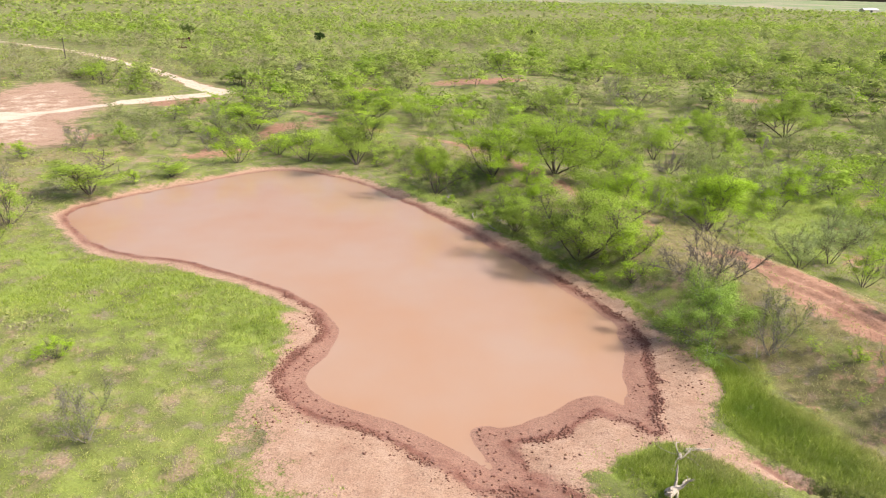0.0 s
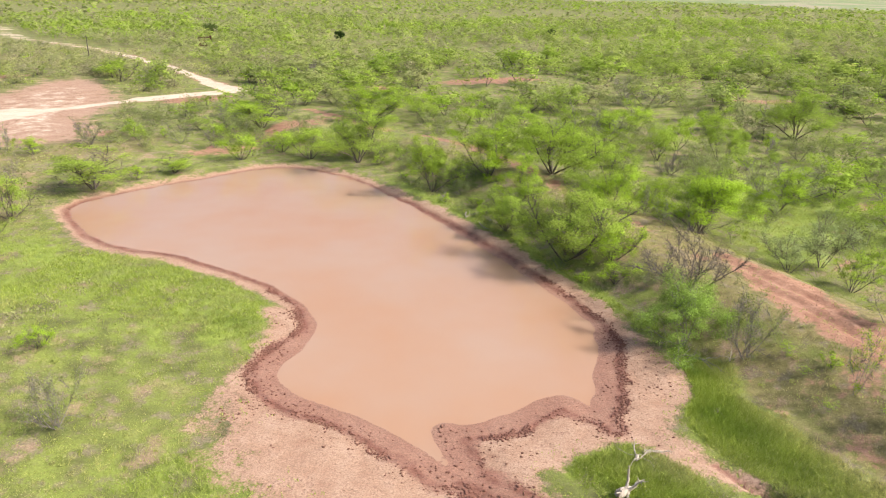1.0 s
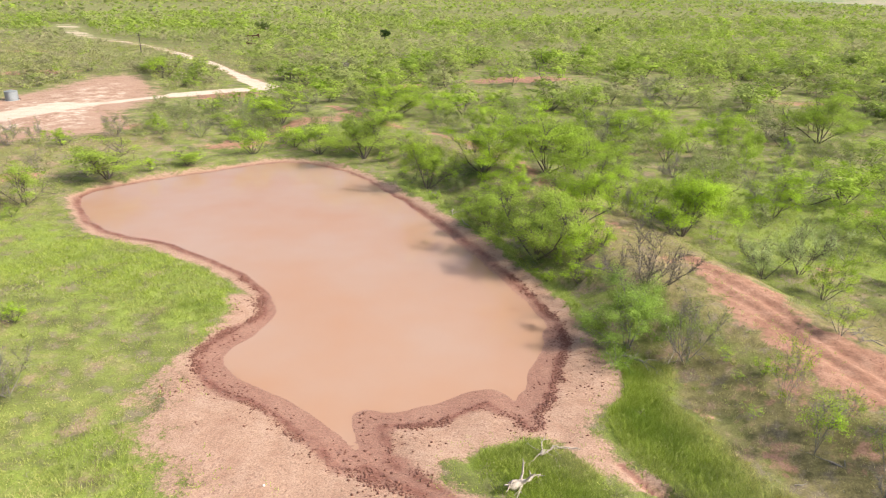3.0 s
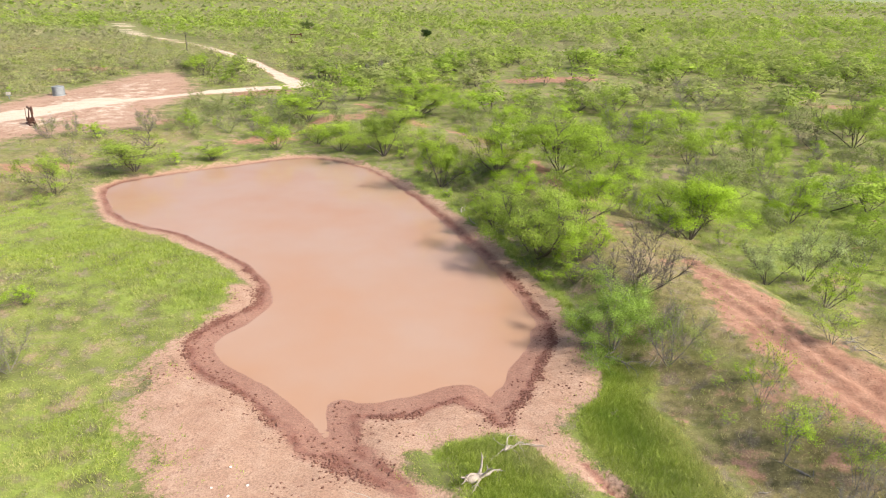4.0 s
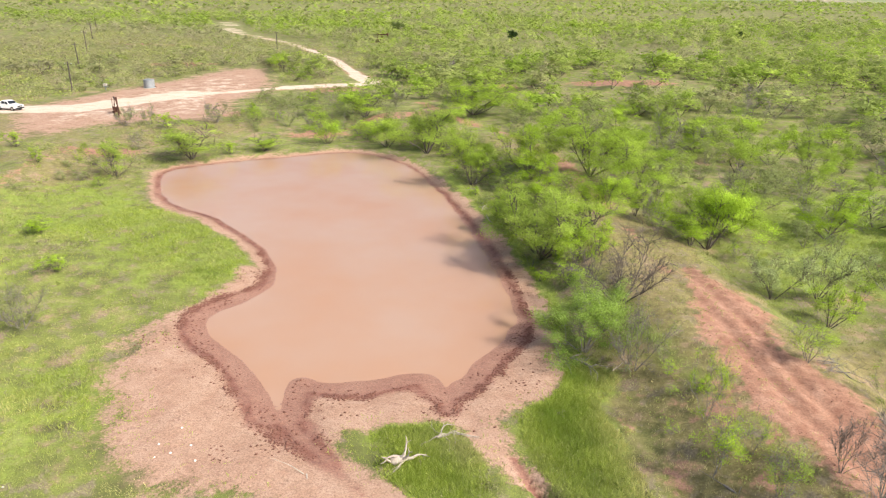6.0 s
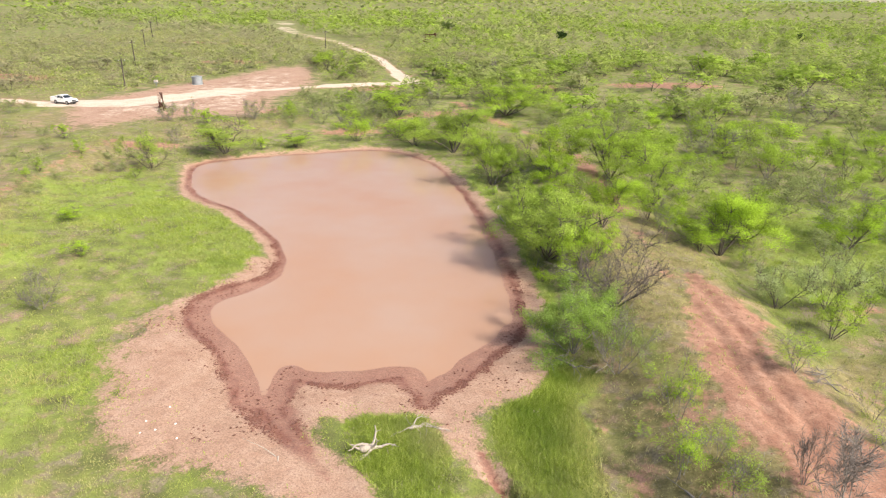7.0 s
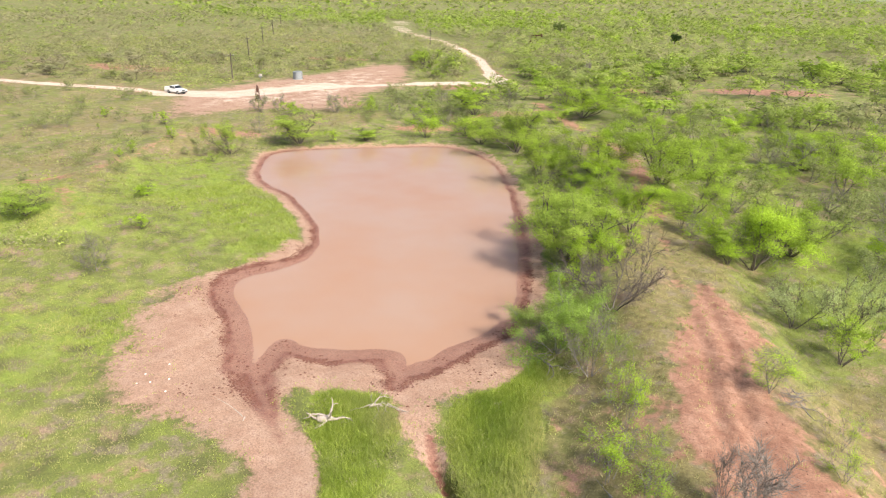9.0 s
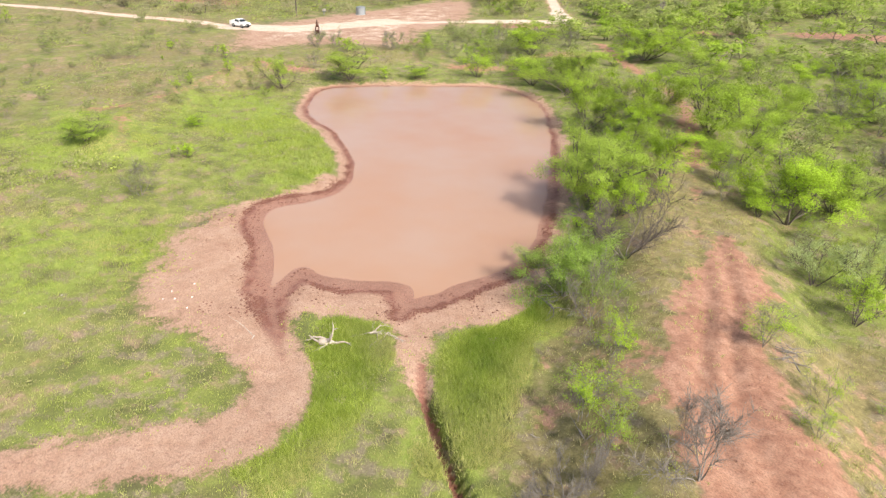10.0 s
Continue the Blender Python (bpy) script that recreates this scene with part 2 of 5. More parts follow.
    pock = math_of(t, "MINIMUM", cells_of(t, bent.outputs[0], 0.36), math_of(t, "ADD", cells_of(t, bent.outputs[0], 0.17), 0.06))
    pocks = range_of(t, math_of(t, "ADD", pock, math_of(t, "MULTIPLY", bunch, -0.9)), -0.28, -0.2)
    crust = mixed(t, math_of(t, "MULTIPLY", math_of(t, "SUBTRACT", 1.0, pocks), 0.4), crust, (0.24, 0.13, 0.095))
    rag = math_of(t, "ADD", rag, math_of(t, "MULTIPLY", math_of(t, "SUBTRACT", n_fine, 0.5), 0.7))
    mud_on = range_of(t, math_of(t, "ADD", mud, math_of(t, "MULTIPLY", rag, 1.0)), 0.38, 0.6)
    c = mixed(t, mud_on, c, crust)
    # wet mud
    slick = ramp_of(t, n_small, (0.3, (0.125, 0.048, 0.032)), (0.5, (0.185, 0.08, 0.055)), (0.7, (0.24, 0.115, 0.08)))
    slick = mixed(t, math_of(t, "MULTIPLY", math_of(t, "SUBTRACT", 1.0, pocks), 0.65), slick, (0.10, 0.045, 0.033))
    slick = mixed(t, range_of(t, n_mid, 0.45, 0.65, 0.0, 0.6), slick, (0.29, 0.165, 0.117))
    slick = mixed(t, math_of(t, "MULTIPLY", range_of(t, wet, 0.75, 1.0), 0.6), slick, (0.30, 0.172, 0.122))
    wet_on = range_of(t, math_of(t, "ADD", wet, math_of(t, "MULTIPLY", rag, 0.8)), 0.30, 0.66)
    c = mixed(t, wet_on, c, slick)
    # pale road of crushed stone
    pale = ramp_of(t, n_mid, (0.3, (0.46, 0.36, 0.27)), (0.7, (0.56, 0.46, 0.36)))
    road_on = range_of(t, math_of(t, "ADD", road, math_of(t, "MULTIPLY", rag, 0.5)), 0.42, 0.56)
    c = mixed(t, road_on, c, pale)
    crop = ramp_of(t, noise_of(t, p, 260, 2), (0.4, (0.20, 0.225, 0.11)), (0.5, (0.17, 0.23, 0.09)), (0.6, (0.30, 0.26, 0.18)))
    c = mixed(t, field, c, crop)
    speck = noise_of(t, p, 0.1, 3, 0.75)
    c = mixed(t, 1.0, c, ramp_of(t, speck, (0.32, (0.7, 0.69, 0.68)), (0.5, (1.0, 1.0, 1.0)), (0.68, (1.22, 1.22, 1.2))), "MULTIPLY")
    height = math_of(t, "ADD", math_of(t, "MULTIPLY", n_small, 0.6), math_of(t, "ADD", math_of(t, "MULTIPLY", n_fine, 0.35), math_of(t, "MULTIPLY", pocks, math_of(t, "MULTIPLY", mud_on, 0.25))))
    rough = math_of(t, "SUBTRACT", 0.95, math_of(t, "MULTIPLY", wet_on, 0.3))
    surface(t, c, rough, 0.0, bump_of(t, height, 0.8, 0.12), 0.25)
    return m


def water_material():
    m, t = blank("muddy red water")
    p = spot(t)
    c = ramp_of(t, noise_of(t, p, 14, 3), (0.35, (0.34, 0.198, 0.122)), (0.62, (0.345, 0.23, 0.165)))
    ripple = math_of(t, "ADD", math_of(t, "MULTIPLY", noise_of(t, p, 0.9, 3), 0.5), noise_of(t, p, 0.25, 2))
    n = surface(t, c, 0.12, 0.0, bump_of(t, ripple, 0.05, 0.04), 0.5)
    n.inputs["IOR"].default_value = 1.33
    return m


def leaf_material(name, dark, mid, light, tint=False, clear=0.7):
    m, t = blank(name)
    g = t.nodes.new("ShaderNodeNewGeometry")
    c = ramp_of(t, g.outputs["Random Per Island"], (0.0, dark), (0.5, mid), (1.0, light))
    if tint:
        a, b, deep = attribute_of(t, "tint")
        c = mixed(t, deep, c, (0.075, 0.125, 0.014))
        c = mixed(t, a, c, (0.165, 0.152, 0.10))
        c = mixed(t, b, c, (0.34, 0.295, 0.145))
    else:
        # shade painted on low tufts and light on high ones, over random tone
        spray_light = attribute_of(t, "tuft_light")[0]
        c = mixed(t, range_of(t, spray_light, 0.0, 0.5, 0.75, 0.0), c, tuple(0.62 * v for v in dark))
        c = mixed(t, range_of(t, spray_light, 0.55, 1.0, 0.0, 0.65), c, tuple(1.08 * v for v in light))
        o = t.nodes.new("ShaderNodeObjectInfo")
        c = mixed(t, range_of(t, o.outputs["Random"], 0.0, 1.0, 0.0, 0.5), c, (0.145, 0.175, 0.05))
    d, s, x = t.nodes.new("ShaderNodeBsdfDiffuse"), t.nodes.new("ShaderNodeBsdfTranslucent"), t.nodes.new("ShaderNodeAddShader")
    out = t.nodes.new("ShaderNodeOutputMaterial")
    t.links.new(c, d.inputs[0])
    t.links.new(mixed(t, 1.0, c, (clear, clear, clear), "MULTIPLY"), s.inputs[0])
    t.links.new(d.outputs[0], x.inputs[0])
    t.links.new(s.outputs[0], x.inputs[1])
    t.links.new(x.outputs[0], out.inputs[0])
    return m


def grain_material(name, dark, light, size=0.1, rough=0.85, metal=0.0, strength=0.4, stretch=1.0):
    m, t = blank(name)
    p = own_spot(t)
    if stretch != 1.0:
        n = t.nodes.new("ShaderNodeMapping")
        t.links.new(p, n.inputs[0])
        n.inputs["Scale"].default_value = (1, 1, stretch)
        p = n.outputs[0]
    f = math_of(t, "ADD", math_of(t, "MULTIPLY", noise_of(t, p, size, 5, 0.65), 0.6), math_of(t, "MULTIPLY", noise_of(t, p, size * 7, 3), 0.4))
    surface(t, ramp_of(t, f, (0.35, dark), (0.65, light)), rough, metal, bump_of(t, f, strength, size * 0.3))
    return m


M_GROUND, M_WATER = ground_material(), water_material()
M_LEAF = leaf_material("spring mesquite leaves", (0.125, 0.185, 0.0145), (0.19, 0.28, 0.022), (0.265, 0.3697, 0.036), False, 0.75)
M_LEAF_DULL = leaf_material("thin grey-green leaves", (0.085, 0.10, 0.035), (0.145, 0.168, 0.06), (0.215, 0.235, 0.10))
M_LEAF_PALE = leaf_material("pale new leaves", (0.15, 0.18, 0.07), (0.235, 0.28, 0.125), (0.33, 0.37, 0.19))
M_LEAF_BUSH = leaf_material("light olive leaves", (0.10, 0.15, 0.028), (0.18, 0.265, 0.045), (0.26, 0.35, 0.08), False, 0.7)
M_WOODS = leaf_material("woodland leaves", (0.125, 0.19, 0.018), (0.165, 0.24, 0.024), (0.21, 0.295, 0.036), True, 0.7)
M_BLADE = leaf_material("grass blades", (0.12, 0.16, 0.02), (0.20, 0.25, 0.038), (0.29, 0.33, 0.08), True, 0.6)
M_CEDAR = leaf_material("dark cedar needles", (0.015, 0.035, 0.012), (0.03, 0.06, 0.02), (0.05, 0.085, 0.03))
M_BARK = grain_material("grey-brown bark", (0.07, 0.056, 0.046), (0.175, 0.145, 0.12), 0.05, 0.9, 0, 0.8, 0.3)
M_BARK_GREY = grain_material("weathered dead bark", (0.12, 0.105, 0.09), (0.29, 0.26, 0.225), 0.05, 0.9, 0, 0.8, 0.3)
M_BLEACHED = grain_material("sun-bleached dead wood", (0.22, 0.18, 0.14), (0.48, 0.42, 0.35), 0.06, 0.8, 0, 0.7, 0.3)
M_POLE = grain_material("tarred pole timber", (0.05, 0.04, 0.035), (0.14, 0.115, 0.095), 0.1, 0.85, 0, 0.5, 0.2)
M_ROCK = grain_material("pale stone", (0.5, 0.46, 0.42), (0.78, 0.75, 0.7), 0.08)
M_CLOD = grain_material("trodden red mud", (0.12, 0.05, 0.035), (0.23, 0.11, 0.077), 0.08)


# ---- the land ----
def spaced(marks, out_lo, out_hi, grow):
    """Grid lines with the given steps between marks, growing wider outside them."""
    mid = [v for (a, d), (b, _) in zip(marks, marks[1:]) for v in np.arange(a, b - 0.01, d)]
    d, p = marks[-2][1], marks[-1][0]
    while p < out_hi:
        mid.append(p)
        d *= grow
        p += d
    mid.append(out_hi)
    d, p, low = marks[0][1], marks[0][0], []
    while True:
        d *= grow
        p -= d
        if p <= out_lo:
            break
        low.append(p)
    return np.array([out_lo] + low[::-1] + mid)


def mesh_of(name, verts, faces, smooth=False):
    me = bpy.data.meshes.new(name)
    verts, faces = np.asarray(verts, np.float32), np.asarray(faces, np.int32)
    me.vertices.add(len(verts))
    me.vertices.foreach_set("co", verts.ravel())
    k = faces.shape[1]
    me.loops.add(faces.size)
    me.loops.foreach_set("vertex_index", faces.ravel())
    me.polygons.add(len(faces))
    me.polygons.foreach_set("loop_start", np.arange(0, faces.size, k, dtype=np.int32))
    if smooth:
        me.polygons.foreach_set("use_smooth", np.ones(len(faces), bool))
    me.update(calc_edges=True)
    return me


def paint(me, name, r, g, b):
    a = me.color_attributes.new(name, "FLOAT_COLOR", "POINT")
    a.data.foreach_set("color", np.stack([r, g, b, np.ones_like(r)], 1).astype(np.float32).ravel())


def turned_ellipse(x, y, cx, cy, a, b, turn):
    c, s = math.cos(radians(turn)), math.sin(radians(turn))
    u, v = (x - cx) * c + (y - cy) * s, -(x - cx) * s + (y - cy) * c
    return (np.hypot(u / a, v / b) - 1) * b


def soil_masks(x, y):
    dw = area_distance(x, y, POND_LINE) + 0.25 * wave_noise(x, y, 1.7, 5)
    band = 1.0 + 0.7 * step(66, 50, y) + 0.9 * step(-8, 2, x) * step(40, 46, y)
    mud_d = np.minimum(area_distance(x, y, MUD_LINE), dw - band)
    wet_w = 0.55 + 0.5 * step(75, 55, y) + 0.9 * step(46, 38, y) - 0.4 * step(-4, -9, x) * step(36, 42, y)
    wet_d = np.minimum(dw - wet_w, line_distance(x, y, CHANNEL) - 1.3 + 0.2 * np.maximum(x - 3.5, 0) + 0.35 * wave_noise(x, y, 1.3, 15))
    wet_d = np.minimum(wet_d, line_distance(x, y, [(10.7, 33.5), (11.6, 31.3)]) - 0.8)
    road_d = line_distance(x, y, ROAD) - 1.5
    road_d = np.minimum(road_d, line_distance(x, y, [(-95, 80.5), (-86, 88), (-82, 102), (-81, 110)]) - 4.2)
    road_d = np.minimum(road_d, line_distance(x, y, [(-68, 129), (-56, 143)]) - 2.6)
    road_d = np.minimum(road_d, line_distance(x, y, [(-56, 146), (-65, 155)]) - 2.2)
    road_d = np.minimum(road_d, line_distance(x, y, [(-192, 264), (-204, 277), (-252, 330)]) - 2.4)
    road_d = np.minimum(road_d, turned_ellipse(x, y, -83, 160, 3.2, 1.6, 20))
    bare_d = area_distance(x, y, DAM_BARE) + 1.3 * step(42, 50, y)
    bare_d = np.minimum(bare_d, line_distance(x, y, DAM_TRACK) - 1.0 + 1.1 * step(68, 64, y))
    patch_d = line_distance(x, y, ROAD) - 3.0
    patch_d = np.minimum(patch_d, line_distance(x, y, SPOIL) - 1.2)
    patch_d = np.minimum(patch_d, np.minimum(line_distance(x, y, TRAIL), line_distance(x, y, TRAIL_TWO)) - 0.1)
    for e in PATCHES:
        patch_d = np.minimum(patch_d, turned_ellipse(x, y, *e))
    pad_d = area_distance(x, y, PAD)
    gully = step(0.42, 0.2, line_distance(x, y, GULLY))

    def soft(d, w):
        return np.clip(0.5 - d / w, 0, 1)
    lush = np.zeros_like(x)
    for cx, cy, a, b, turn, k in ((19.4, 31.0, 6.0, 1.9, -65, 1.0), (22.0, 27.5, 4.5, 2.6, -55, 0.62), (34, 70, 4, 9, 10, 0.8), (31.5, 60, 2.5, 5, 15, 0.7), (44, 84, 5, 12, 10, 0.6), (14.6, 23.5, 6, 1.7, -62, 0.9), (17.6, 19.5, 3, 1.5, -60, 0.7), (17.5, 37.2, 2.6, 2.2, 0, 1), (-22, 46, 13, 6, -35, 0.62), (-13.8, 41, 2.6, 2.0, 0, 0.95), (-38, 47, 12, 7, -30, 0.6),
                                  (12.5, 25.8, 3.2, 1.6, -50, 1.0), (40, 68, 6, 16, 20, 0.8), (34, 80, 6, 10, 0, 0.5), (-30, 92, 16, 3, 40, 0.5), (-22, 38, 6, 4, 0, 0.5)):
        lush = np.maximum(lush, np.minimum(0.95, k * np.clip(0.75 - turned_ellipse(x, y, cx, cy, a, b, turn) / (3.2 if k >= 1 else 5) + (0.22 * wave_noise(x, y, 2.3, 17) if k >= 1 else 0), 0, 1)))
    lush = np.maximum(lush, 0.78 * step(0.8, 2.0, dw) * step(4.6, 3.2, dw) * step(-16, -4, x) * step(38, 48, y))
    lush = np.maximum(lush, np.clip(0.42 + 0.5 * wave_noise(x, y, 8, 16), 0, 0.66) * step(4, -6, x) * step(-60, -44, x) * step(62, 50, y) * step(10, 18, y + 0.3 * x + 8))
    dc = line_distance(x, y, DAM_CREST)
    dry = (0.75 + 0.3 * step(70, 64, y)) * step(7, 2, dc) * step(100, 90, y) + 0.35 * step(30, 18, y)
    dry = np.maximum(dry, 0.55 * step(-38, -50, x) * step(105, 90, y))
    dry = np.maximum(dry, 0.6 * step(6, 1, line_distance(x, y, SPOIL)))
    dry = np.maximum(dry, 0.85 * step(31, 35, x) * step(52, 44, y))
    dry = np.maximum(dry, 0.3 * step(100, 180, np.hypot(x, y)))
    weedy = np.maximum(np.clip(1 - turned_ellipse(x, y, 25.3, 31.5, 7, 2.4, -60) / 3, 0, 1), step(32.5, 36, x) * step(50, 42, y) * step(10, 24, y))
    dry = np.maximum(dry, 0.85 * weedy)
    return np.maximum(0.74 * soft(pad_d, 10.0), soft(mud_d, 3.0 + 6 * step(36, 28, y) * step(6, -3, x - 0.4 * (y - 20)))), soft(wet_d, 1.6), np.maximum(soft(road_d, 3.0), 0.44 * soft(pad_d + 3.0, 10.0)), lush * (1 - gully), dry, np.maximum(np.maximum(soft(bare_d, 4.0), 0.72 * soft(patch_d, 5.0)), 0.4 * weedy), dw, gully


def build_ground():
    gx = spaced(((-110, 1.3), (-49, 0.6), (-14, 0.48), (10, 0.28), (34, 0.5), (46, 0)), -4600, 4600, 1.06)
    gy = spaced(((7, 0.5), (19, 0.3), (46, 0.5), (68, 0.7), (90, 1.3), (175, 0)), -900, 4700, 1.05)
    x, y = (v.ravel() for v in np.meshgrid(gx, gy))
    z = land(x, y)
    nx, ny = len(gx), len(gy)
    i = (np.arange(ny - 1)[:, None] * nx + np.arange(nx - 1)[None, :]).ravel()
    me = mesh_of("ground", np.stack([x, y, z], 1), np.stack([i, i + 1, i + nx + 1, i + nx], 1), True)
    mud, wet, road, lush, dry, bare, dw, gully = soil_masks(x, y)
    paint(me, "soil", mud, np.maximum(wet, 0.66 * gully), road)
    paint(me, "growth", lush, dry, np.maximum(bare, gully * 0.7))
    r = np.hypot(x, y)
    field = step(1230, 1290, r + 90 * wave_noise(x, y, 400, 21))
    paint(me, "distance_cover", field, field, field)
    me.materials.append(M_GROUND)
    tagged(new("ground", me), "red earth and patchy spring grass of the pasture", "ground", kind="structure")


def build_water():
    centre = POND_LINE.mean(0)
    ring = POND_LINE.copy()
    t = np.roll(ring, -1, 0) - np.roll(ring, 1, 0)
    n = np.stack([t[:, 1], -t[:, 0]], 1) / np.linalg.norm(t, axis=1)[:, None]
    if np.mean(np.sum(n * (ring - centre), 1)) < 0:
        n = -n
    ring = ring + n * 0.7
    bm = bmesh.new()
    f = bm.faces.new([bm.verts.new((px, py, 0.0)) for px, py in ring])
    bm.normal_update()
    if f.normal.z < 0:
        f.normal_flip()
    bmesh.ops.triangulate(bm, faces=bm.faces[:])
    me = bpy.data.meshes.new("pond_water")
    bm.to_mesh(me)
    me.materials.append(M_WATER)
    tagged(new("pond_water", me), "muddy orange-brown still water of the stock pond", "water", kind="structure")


build_ground()
build_water()


# ---- trees ----
def tube(verts, faces, pts, radii, sides):
    pts, base = np.array(pts), len(verts)
    d = np.gradient(pts, axis=0)
    d /= np.linalg.norm(d, axis=1)[:, None] + 1e-9
    a = np.cross(d, (0.31, 0.17, 0.93))
    a /= np.linalg.norm(a, axis=1)[:, None] + 1e-9
    b = np.cross(d, a)
    for k in range(len(pts)):
        for s in range(sides):
            w = 2 * math.pi * s / sides
            verts.append(pts[k] + radii[k] * (a[k] * math.cos(w) + b[k] * math.sin(w)))
    for k in range(len(pts) - 1):
        for s in range(sides):
            p, q = base + k * sides + s, base + k * sides + (s + 1) % sides
            faces.append((p, q, q + sides, p + sides))


def bough(rng, start, way, length, segs, droop, wobble):
    pts, w = [np.array(start)], np.array(way, float)
    for _ in range(segs):
        w = w + rng.normal(0, wobble, 3) + np.array((0, 0, droop))
        w /= np.linalg.norm(w)
        pts.append(pts[-1] + w * length / segs)
    return pts


def grow_tree(seed, stems, height, spread, twigs, thick=0.13, tilt=(25, 62), fine=True):
    """Limbs of a many-stemmed tree: vertices, faces, and the places and ways of its twig ends."""
    rng = np.random.default_rng(seed)
    verts, faces, ends = [], [], []
    for s in range(stems):
        az = 2 * math.pi * (s + rng.uniform(-0.3, 0.3)) / stems
        lean = radians(rng.uniform(*tilt))
        way = (math.sin(lean) * math.cos(az), math.sin(lean) * math.sin(az), math.cos(lean))
        length = min(height * 0.82 / max(way[2], 0.3), spread * 0.55 / max(math.sin(lean), 0.25)) * rng.uniform(0.85, 1.1)
        main = bough(rng, (rng.normal(0, 0.06), rng.normal(0, 0.06), -0.25), way, length, 6, 0.03, 0.13)
        r0 = thick * rng.uniform(0.75, 1.15)
        tube(verts, faces, main, [r0 * (1 - 0.13 * k) for k in range(7)], 5 if fine else 4)
        for k in range(2, 7):
            for _ in range(2 if k > 3 and fine else 1):
                w = np.array(main[k]) - np.array(main[k - 1])
                w /= np.linalg.norm(w)
                side = rng.normal(0, 1, 3)
                side[2] = abs(side[2]) * 0.5
                w2 = w + 0.9 * side / np.linalg.norm(side)
                w2 /= np.linalg.norm(w2)
                b = bough(rng, main[k], w2, length * rng.uniform(0.28, 0.48), 4, 0.05, 0.18)
                tube(verts, faces, b, [r0 * 0.42 * (1 - 0.2 * q) for q in range(5)], 4 if fine else 3)
                for q in range(1, 5):
                    for _ in range(twigs):
                        w3 = (b[q] - b[q - 1]) / np.linalg.norm(b[q] - b[q - 1]) + rng.normal(0, 0.65, 3) + np.array((0, 0, 0.15))
                        w3 /= np.linalg.norm(w3)
                        tw = bough(rng, b[q], w3, length * rng.uniform(0.12, 0.26), 2, -0.05, 0.2)
                        if fine or rng.random() < 0.12:
                            tube(verts, faces, tw, [0.017, 0.012, 0.006], 3)
                        ends += [(tw[1], w3), (tw[2], w3)]
    return np.array(verts), faces, ends


def leaf_axes(rng, count, up=1.1, out=None, loose=1.0):
    """The length and width of leaves whose faces turn more or less to the sky, and outwards where out is given."""
    n = rng.normal(0, loose, (count, 3)) + np.array((0.25, 0, up))
    if out is not None:
        n = 0.75 * n + 1.1 * out
    n /= np.linalg.norm(n, axis=1)[:, None]
    u = np.cross(n, rng.normal(0, 1, (count, 3)))
    u /= np.linalg.norm(u, axis=1)[:, None]
    return u, np.cross(n, u)


def leaf_cloud(seed, ends, count, size, puff, puffs, height, loose=1.0):
    """Small leaves gathered in flat, loose sprays round the outer twigs, more of them high up; also each spray's
    painted light, by height and chance.
    """
    rng = np.random.default_rng(seed)
    at = np.array([e[0] for e in ends])
    out = np.hypot(at[:, 0], at[:, 1]) / (np.hypot(at[:, 0], at[:, 1]).max() + 1e-6)
    favour = (0.1 + np.clip(at[:, 2] / height, 0, 1.2) ** 1.4) * (0.4 + out)
    heart = at[rng.choice(len(at), puffs, p=favour / favour.sum())] + np.array((0, 0, 0.1 * puff))
    # an uneven dome of sprays over the twigs
    wide, half = np.percentile(np.hypot(at[:, 0], at[:, 1]), 86), puffs * 4 // 10
    az, rise = rng.uniform(0, 2 * math.pi, half), np.arcsin(rng.uniform(0.12, 1.0, half))
    lump = 1 + 0.2 * np.sin(3 * az + seed) + 0.16 * np.sin(5 * az + 2 * seed) + 0.12 * np.sin(9 * az + 5 * rise)
    shell = rng.uniform(0.78, 1.0, half) * lump
    heart[:half] = np.stack([np.cos(az) * np.cos(rise) * wide * shell, np.sin(az) * np.cos(rise) * wide * shell, height * (0.38 + 0.56 * np.sin(rise) * shell)], 1)
    weight = rng.uniform(0.35, 1.65, puffs)
    # daylight put into the colour: sprays paler with height, plus random tone
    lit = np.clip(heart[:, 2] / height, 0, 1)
    spray_light = np.clip(0.32 + 0.4 * (lit - 0.45) + rng.normal(0, 0.24, puffs), 0, 1)
    pick = rng.choice(puffs, count, p=weight / weight.sum())
    spread = puff * (0.6 + 0.5 * weight[pick, None] / 1.6)
    c = heart[pick] + np.clip(rng.normal(0, 0.5, (count, 3)), -1.15, 1.15) * spread * np.array((1, 1, 0.5))
    stray = rng.random(count) < 0.12
    c[stray] = at[rng.integers(0, len(at), stray.sum())] + rng.normal(0, 0.12, (stray.sum(), 3))
    c[:, 2] = np.maximum(c[:, 2], 0.12)
    away = (c - np.array((0, 0, 0.3 * height))) / np.array((wide, wide, 0.7 * height))
    away /= np.linalg.norm(away, axis=1)[:, None] + 1e-6
    u, v = leaf_axes(rng, count, 1.0, away, loose)
    ln = size * rng.uniform(0.6, 1.35, (count, 1))
    verts = np.stack([c - u * ln * 0.5 - v * ln * 0.3, c - u * ln * 0.4 + v * ln * 0.32, c + u * ln * 0.55], 1).reshape(-1, 3)
    return verts, np.arange(count * 3).reshape(-1, 3), np.repeat(spray_light[pick], 3)


REACH = {}


